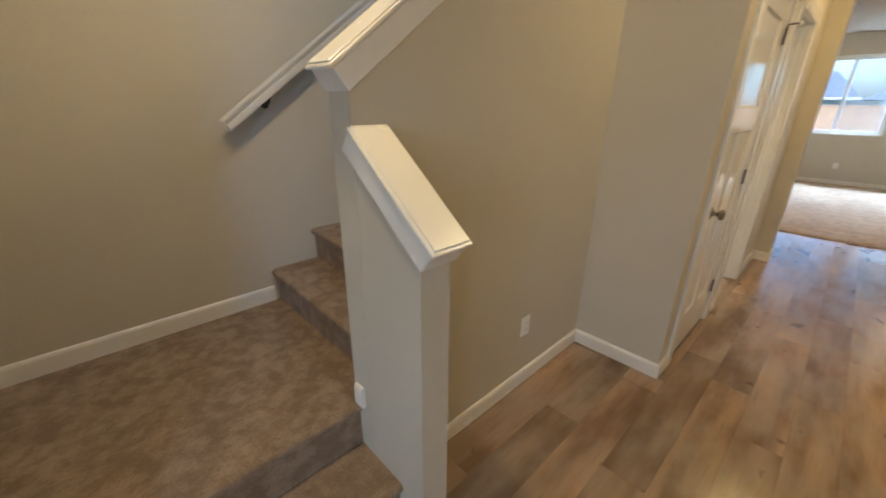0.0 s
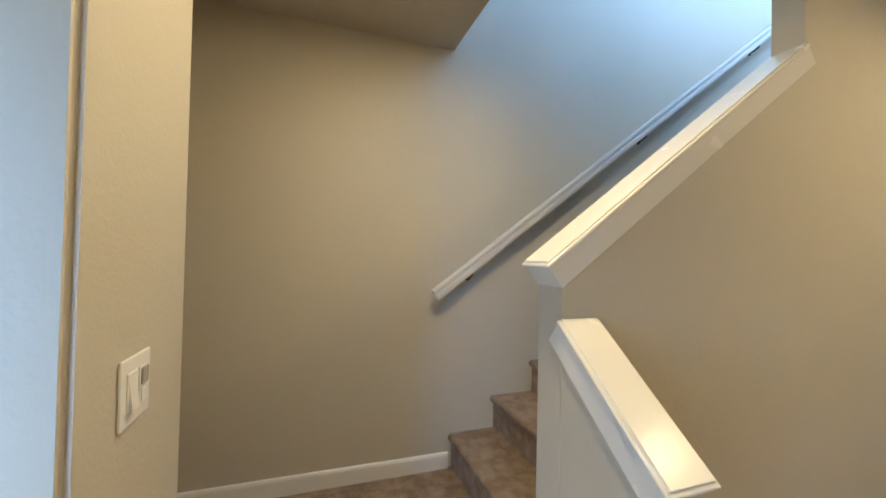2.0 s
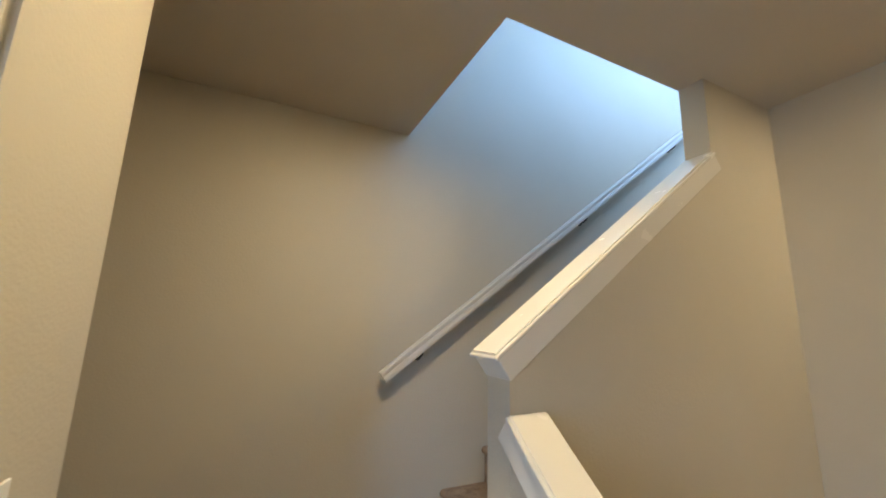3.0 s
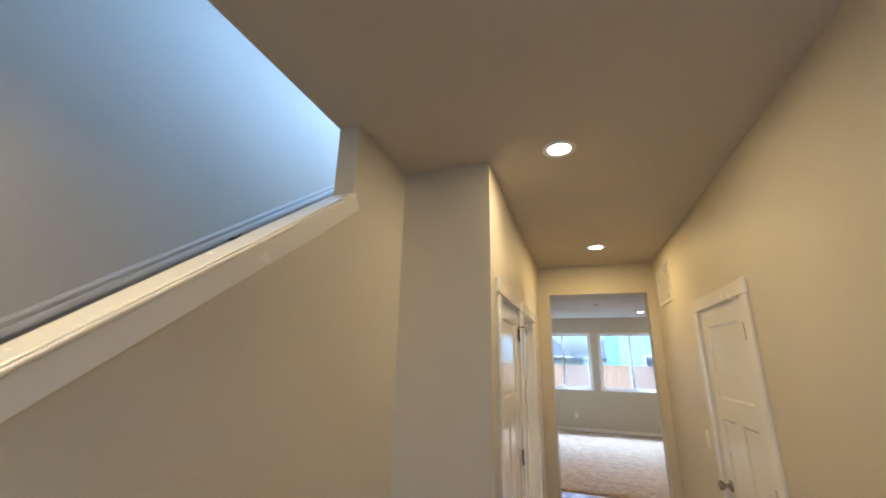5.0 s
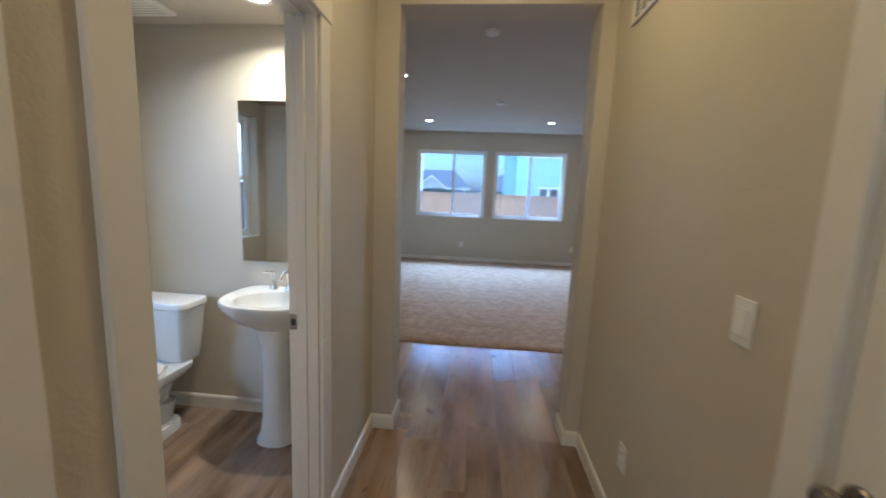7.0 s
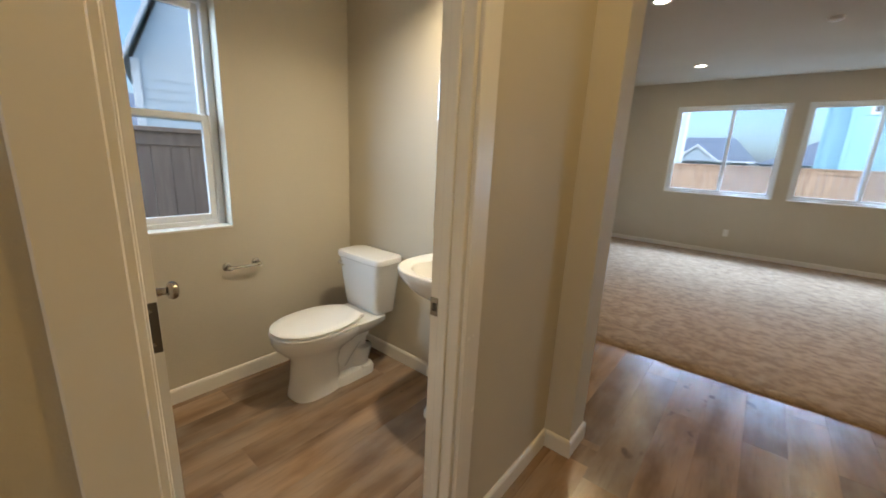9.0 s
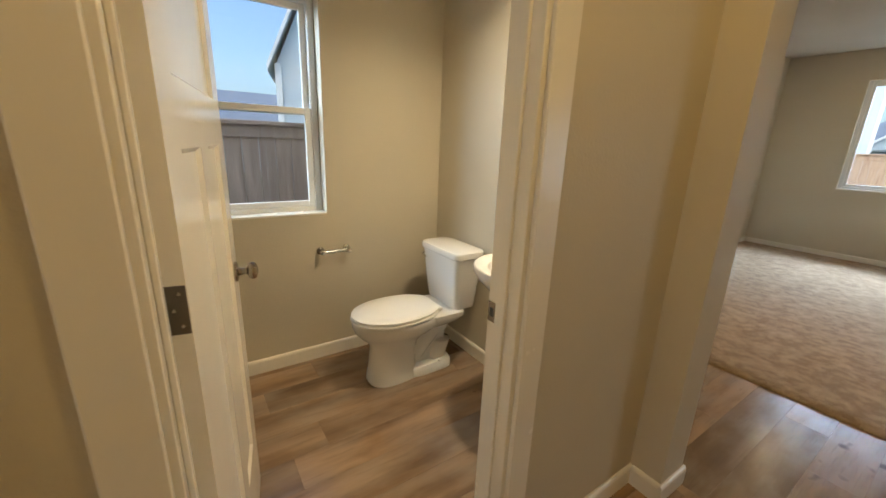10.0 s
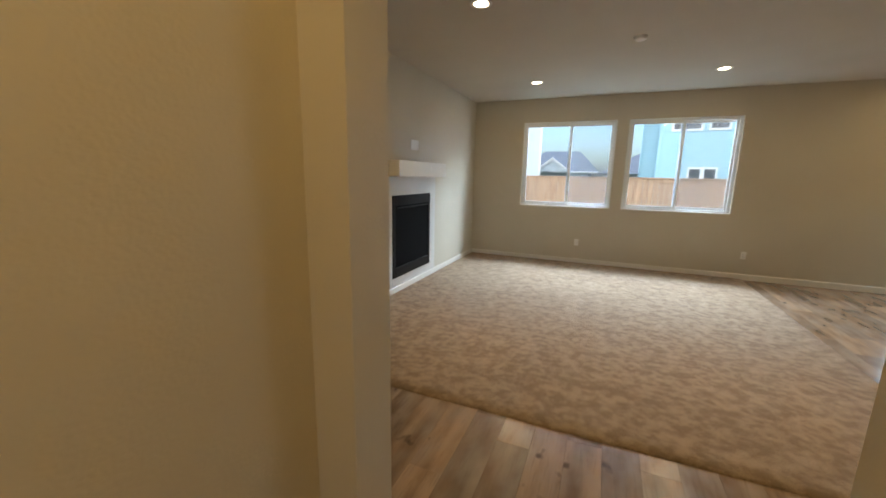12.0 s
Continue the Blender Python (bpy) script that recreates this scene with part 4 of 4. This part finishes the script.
for lo, hi in (((0, -0.67, 0.088), (0.010, -0.555, 1.437)), ((0, 0.475, 0.088), (0.010, 0.67, 1.437)), ((0, -0.555, 1.215), (0.010, 0.475, 1.437)), ((0, -0.555, 0.088), (0.010, 0.475, 0.205))):
    part("surround", soft_box(lo, hi, 0.001), M_SURROUND, fp, "pale grey stone-look surround")
for lo, hi in (((0, -0.555, 0.205), (0.022, -0.495, 1.215)), ((0, 0.415, 0.205), (0.022, 0.475, 1.215)), ((0, -0.495, 1.09), (0.022, 0.415, 1.215)), ((0, -0.495, 0.205), (0.022, 0.415, 0.33))):
    part("firebox_frame", soft_box(lo, hi, 0.003), M_BLACK, fp, "black steel frame")
part("firebox_glass", soft_box((0.001, -0.495, 0.33), (0.012, 0.415, 1.09), 0.001), M_FIREGLASS, fp, "dark glass front")
part("louvre", soft_box((0.022, -0.475, 1.055), (0.032, 0.395, 1.075), 0.003), M_BLACK, fp)
mt = thing("mantel", pose(EXT, 9.12, 0), "thick white painted mantel shelf over the fireplace", "mantel")
part("shelf", soft_box((0.0, -0.67, 1.437), (0.175, 0.672, 1.622), 0.004), M_TRIM, mt)


# ---- outdoors ----
GROUND = -0.32
bm = bmesh.new()
box(bm, (-400, -400, GROUND - 0.5), (400, 400, GROUND))
structure("ground", bm, M_GRASS, "flat green lawn reaching the horizon", "ground")


def board_fence(name, a, b, normal, top, label, wood):
    """Upright boards from a to b with a flat cap and a top rail."""
    a, b = Vector((*a, 0)), Vector((*b, 0))
    d = (b - a).normalized()
    length = (b - a).length
    m = Matrix(((d.x, -d.y, 0, a.x), (d.y, d.x, 0, a.y), (0, 0, 1, 0), (0, 0, 0, 1)))
    f = thing(name, m, label, "fence")
    w = 0.143
    shared = finish("fence_board", soft_box((0, -0.009, GROUND + 0.03), (w - 0.004, 0.009, top - 0.10), 0.003), wood)
    for k in range(int(length / w)):
        ob = new("fence_board", shared)
        ob.parent = f
        ob.matrix_basis = Matrix.Translation((k * w, random.uniform(-0.003, 0.003), random.uniform(-0.004, 0.004)))
    s_ = normal
    part("top_rail", soft_box((0, s_ * 0.010 - 0.016, top - 0.13), (length, s_ * 0.010 + 0.016, top - 0.02), 0.004), wood, f)
    part("cap", soft_box((0, -0.06, top - 0.02), (length, 0.06, top + 0.018), 0.004), wood, f)
    for k in range(int(length / 2.44) + 1):
        part("post", soft_box((k * 2.44 - 0.045, s_ * 0.028 - 0.018, GROUND), (k * 2.44 + 0.045, s_ * 0.028 + 0.018, top - 0.02), 0.004), wood, f)
    return f


board_fence("fence", (-3.6, 17.5), (12.5, 17.5), -1, 1.50, "tan cedar board fence behind the yard", M_FENCE)
board_fence("fence", (-3.6, 1.0), (-3.6, 17.5), -1, 1.50, "weathered brown board fence beside the house, darkened for its shaded side", M_FENCE_DARK)


def lap_siding(parent, lo, hi, axis, out, mat, step=0.18):
    """Overlapping boards on a wall face; axis is the wall's normal axis, out its direction."""
    bm_ = bmesh.new()
    z = lo[2]
    while z < hi[2] - 0.01:
        z2 = min(z + step, hi[2])
        t0, t1 = 0.016, 0.004
        if axis == "y":
            c = lo[1]
            q = [(lo[0], c + out * t0, z), (hi[0], c + out * t0, z), (hi[0], c + out * t1, z2), (lo[0], c + out * t1, z2), (lo[0], c, z), (hi[0], c, z)]
        else:
            c = lo[0]
            q = [(c + out * t0, lo[1], z), (c + out * t0, hi[1], z), (c + out * t1, hi[1], z2), (c + out * t1, lo[1], z2), (c, lo[1], z), (c, hi[1], z)]
        vs = [bm_.verts.new(p) for p in q]
        bm_.faces.new(vs[:4])
        bm_.faces.new((vs[4], vs[5], vs[1], vs[0]))
        z = z2
    bmesh.ops.recalc_face_normals(bm_, faces=bm_.faces)
    return tagged(part("siding", bm_, mat, parent, "horizontal lap siding"), kind="stuff")


def far_window(parent, x0, x1, y, z0, z1):
    w_ = part("window", soft_box((x0 - 0.09, y - 0.06, z0 - 0.09), (x1 + 0.09, y - 0.02, z1 + 0.09), 0.01), M_WHITE_OUT, parent, "white framed window")
    part("pane", soft_box((x0, y - 0.066, z0), (x1, y - 0.055, z1), 0.002), M_PANE, w_, "dark glass")


def gable_roof(parent, x0, x1, y0, y1, eave, ridge, along, mat=None, name="roof"):
    """A pitched roof with thickness; the ridge runs along x or y."""
    if along == "x":
        m_ = (y0 + y1) / 2
        prof_ = [(y0 - 0.4, eave - 0.12), (m_, ridge), (y1 + 0.4, eave - 0.12), (y1 + 0.4, eave + 0.08), (m_, ridge + 0.22), (y0 - 0.4, eave + 0.08)]
        return part(name, prism(prof_, "x", x0 - 0.35, x1 + 0.35), mat or M_ROOF, parent, "dark slate-blue shingle roof")
    m_ = (x0 + x1) / 2
    prof_ = [(x0 - 0.4, eave - 0.12), (m_, ridge), (x1 + 0.4, eave - 0.12), (x1 + 0.4, eave + 0.08), (m_, ridge + 0.22), (x0 - 0.4, eave + 0.08)]
    return part(name, prism(prof_, "y", y0 - 0.35, y1 + 0.35), mat or M_ROOF, parent, "dark slate-blue shingle roof")


def turned(cx, cy, degrees):
    return Matrix.Translation((cx, cy, GROUND)) @ Matrix.Rotation(radians(degrees), 4, "Z") @ Matrix.Translation((-cx, -cy, 0))


# teal two-storey house
h = thing("house", turned(1.75, 25.2, -8), "two-storey teal house with lap siding beyond the fence", "house")
g = -GROUND
bm = bmesh.new()
box(bm, (2.55, 24.0, 0), (13.0, 33.0, 5.6 + g))
part("wall", bm, M_TEAL, h)
lap_siding(h, (2.55, 24.0, 0.0), (13.0, 24.0, 5.6 + g), "y", -1, M_TEAL)
bm = bmesh.new()
box(bm, (1.75, 25.2, 0), (2.55, 33.0, 5.0 + g))
part("side_wing", bm, M_TEAL, h)
lap_siding(h, (1.75, 25.2, 0.0), (2.55, 25.2, 5.0 + g), "y", -1, M_TEAL)
part("corner_board", soft_box((2.45, 23.93, 0), (2.60, 24.02, 5.6 + g), 0.01), M_TEAL, h)
gable_roof(h, 2.0, 13.0, 24.0, 33.0, 5.6 + g, 8.2 + g, "x")
for x0, x1 in ((2.98, 3.22), (3.36, 3.92), (4.28, 4.85), (5.2, 5.75)):
    far_window(h, x0, x1, 24.0, 3.55 + g, 4.75 + g)
for x0, x1 in ((3.72, 4.10), (4.24, 4.62), (7.0, 8.0)):
    far_window(h, x0, x1, 24.0, 1.15 + g, 1.92 + g)
part("downspout", soft_box((1.72, 25.05, 1.2 + g), (1.80, 25.13, 5.0 + g), 0.01), M_TEAL, h, "teal downspout")

# low house with a dark hipped roof and a white-trimmed gable
h = thing("house", pose(0, 0, GROUND), "low grey house with slate-blue roof and white gable trim", "house")
bm = bmesh.new()
box(bm, (-6.6, 40.0, 0), (-1.2, 48.0, 2.1 + g))
part("wall", bm, M_GREY_SIDING, h)
part("roof", loft([[(-7.4, 39.4, 2.0 + g), (-0.4, 39.4, 2.0 + g), (-0.4, 48.6, 2.0 + g), (-7.4, 48.6, 2.0 + g)], [(-5.4, 43.6, 3.95 + g), (-2.2, 43.6, 3.95 + g), (-2.2, 44.4, 3.95 + g), (-5.4, 44.4, 3.95 + g)]]), M_ROOF, h, "slate-blue hipped shingle roof")
part("gable_wall", prism([(-5.35, 2.0 + g), (-2.85, 2.0 + g), (-4.1, 3.05 + g)], "y", 39.2, 42.5), M_GREY_SIDING, h)
for s_ in (-1, 1):
    part("rake_trim", prism([(-4.1, 3.02 + g), (-4.1, 3.2 + g), (-4.1 + s_ * 1.5, 2.02 + g), (-4.1 + s_ * 1.5, 1.86 + g)], "y", 39.05, 39.2), M_WHITE_OUT, h, "white rake board")
part("fascia", soft_box((-7.4, 39.3, 1.9 + g), (-0.4, 39.4, 2.04 + g), 0.01), M_WHITE_OUT, h, "white gutter")

# second low roof between
h = thing("house", pose(0, 0, GROUND), "low house with slate-blue gable roof, partly hidden", "house")
bm = bmesh.new()
box(bm, (0.6, 41.0, 0), (9.0, 49.0, 1.9 + g))
part("wall", bm, M_GREY_SIDING, h)
part("roof", loft([[(-0.4, 40.4, 1.9 + g), (9.4, 40.4, 1.9 + g), (9.4, 49.6, 1.9 + g), (-0.4, 49.6, 1.9 + g)], [(2.8, 44.6, 3.75 + g), (6.2, 44.6, 3.75 + g), (6.2, 45.2, 3.75 + g), (2.8, 45.2, 3.75 + g)]]), M_ROOF, h, "slate-blue hipped shingle roof")

# tall neighbour beyond the corner
h = thing("house", turned(-2.75, 24.5, 12), "tall pale blue neighbouring house with lap siding", "house")
bm = bmesh.new()
box(bm, (-9.5, 24.5, 0), (-2.75, 34.0, 5.8 + g))
part("wall", bm, M_GREY_SIDING, h)
lap_siding(h, (-9.5, 24.5, 0), (-2.75, 24.5, 5.8 + g), "y", -1, M_GREY_SIDING)
gable_roof(h, -9.5, -2.75, 24.5, 34.0, 5.8 + g, 8.0 + g, "x")
part("downspout", soft_box((-2.85, 24.38, 0.5), (-2.75, 24.46, 5.8 + g), 0.01), M_WHITE_OUT, h, "white downspout")

# neighbour seen from the bathroom
h = thing("house", turned(-9.0, 5.86, -15), "pale blue neighbouring house with steep gable seen over the fence", "house")
part("wall", prism([(5.9, 0), (10.5, 0), (10.5, 2.9 + g), (8.2, 8.0 + g), (5.9, 2.9 + g)], "x", -15.0, -9.0), M_GREY_SIDING, h)
lap_siding(h, (-9.0, 5.9, 0), (-9.0, 10.5, 2.75 + g), "x", 1, M_GREY_SIDING)
part("roof", prism([(5.72, 2.72 + g), (8.2, 8.15 + g), (10.68, 2.72 + g), (10.68, 2.86 + g), (8.2, 8.32 + g), (5.72, 2.86 + g)], "x", -15.3, -8.8), M_WHITE_OUT, h, "roof edge with pale fascia")
part("corner_board", soft_box((-9.06, 5.86, 0), (-8.95, 5.99, 2.9 + g), 0.01), M_WHITE_OUT, h)
h = thing("house", pose(0, 0, GROUND), "tall pale blue house with lap siding beside the fence", "house")
bm = bmesh.new()
box(bm, (-16.0, -5.0, 0), (-9.2, 4.45, 5.6 + g))
part("wall", bm, M_GREY_SIDING, h)
lap_siding(h, (-9.2, -5.0, 0), (-9.2, 4.45, 5.6 + g), "x", 1, M_GREY_SIDING)
part("corner_board", soft_box((-9.26, 4.36, 0), (-9.14, 4.50, 5.6 + g), 0.01), M_WHITE_OUT, h)
gable_roof(h, -16.0, -9.2, -5.0, 4.45, 5.6 + g, 8.0 + g, "x")
h = thing("house", pose(0, 0, GROUND), "distant grey roof over the side fence", "house")
bm = bmesh.new()
box(bm, (-30.0, 2.0, 0), (-21.0, 16.0, 2.0 + g))
part("wall", bm, M_GREY_SIDING, h)
gable_roof(h, -30.0, -21.0, 2.0, 16.0, 2.0 + g, 3.6 + g, "y")


# ---- carpet of the room ----
def carpet_sheet(x0, x1, y0, y1, thick=0.014, cell=0.06):
    nx, ny = int((x1 - x0) / cell), int((y1 - y0) / cell)
    verts, faces = [], []
    for j in range(ny + 1):
        for i in range(nx + 1):
            x, y = x0 + (x1 - x0) * i / nx, y0 + (y1 - y0) * j / ny
            z = thick + 0.0025 * noise.noise(Vector((x * 7, y * 7, 0.3)))
            if j == 0 or i == nx:
                z = 0.001
                x += 0.004 * noise.noise(Vector((x * 11, y * 11, 2.0)))
                y += 0.004 * noise.noise(Vector((x * 11, y * 11, 5.0)))
            elif j == 1 and cell > 0:
                y = y0 + 0.010
            elif i == nx - 1:
                x = x1 - 0.010
            verts.append((x, y, z))
    for j in range(ny):
        for i in range(nx):
            a = j * (nx + 1) + i
            faces.append((a, a + 1, a + nx + 2, a + nx + 1))
    me = bpy.data.meshes.new("carpet")
    me.from_pydata(verts, [], faces)
    me.materials.append(M_CARPET)
    me.polygons.foreach_set("use_smooth", [True] * len(me.polygons))
    return tagged(new("carpet", me), "brown-grey cut-pile carpet with footprints, bound against the planks", "carpet", "", "structure")


CARPET_Y, CARPET_X = 6.775, 2.42
carpet_sheet(EXT + 0.001, CARPET_X, CARPET_Y, FAR - 0.001)

# ---- floor planks, laid along the hallway ----
PW, PL = 0.1825, 1.22
floor_ob = bpy.data.objects["floor"]
AREAS = [(-0.745, XR, 1.19, 2.66), (-0.465, XR, BACK, 1.19), (XL, XR, 2.66, OPY0), (-0.104, 0.938, OPY0, OPY1), (EXT, CARPET_X, OPY1, CARPET_Y), (CARPET_X, ROOM_R, OPY1, FAR),
         (EXT, XL, 3.77, 5.45)]
plank_meshes = {}


def plank_mesh(w_, l_):
    key = (round(w_, 3), round(l_, 3))
    if key not in plank_meshes:
        b = bmesh.new()
        box(b, (-w_ / 2 + 0.0003, -l_ / 2 + 0.0003, -0.0075), (w_ / 2 - 0.0003, l_ / 2 - 0.0003, 0.0))
        top = [e for e in b.edges if all(abs(v.co.z) < 1e-6 for v in e.verts)]
        bmesh.ops.bevel(b, geom=top, offset=0.0004, segments=1, affect="EDGES")
        plank_meshes[key] = finish("plank", b, M_FLOOR)
    return plank_meshes[key]


rng = random.Random(7)
starts, strips = {}, {}
for ax0, ax1, ay0, ay1 in AREAS:
    k = math.floor(ax0 / PW)
    while k * PW < ax1:
        x0, x1 = max(ax0, k * PW), min(ax1, (k + 1) * PW)
        starts.setdefault(k, rng.uniform(0, PL))
        if x1 - x0 > 0.004:
            strips.setdefault((k, round(x0, 4), round(x1, 4)), []).append((ay0, ay1))
        k += 1
for (k, x0, x1), runs in strips.items():
    # rows that go on from one area into the next are laid without a break
    joined = []
    for ay0, ay1 in sorted(runs):
        if joined and abs(joined[-1][1] - ay0) < 1e-6:
            joined[-1][1] = ay1
        else:
            joined.append([ay0, ay1])
    off = starts[k]
    for ay0, ay1 in joined:
        j = math.floor((ay0 - off) / PL)
        while off + j * PL < ay1:
            y0, y1 = max(ay0, off + j * PL), min(ay1, off + (j + 1) * PL)
            if y1 - y0 > 0.004:
                ob = new("plank", plank_mesh(x1 - x0, y1 - y0))
                ob.location = ((x0 + x1) / 2, (y0 + y1) / 2, 0)
                ob.parent = floor_ob
            j += 1
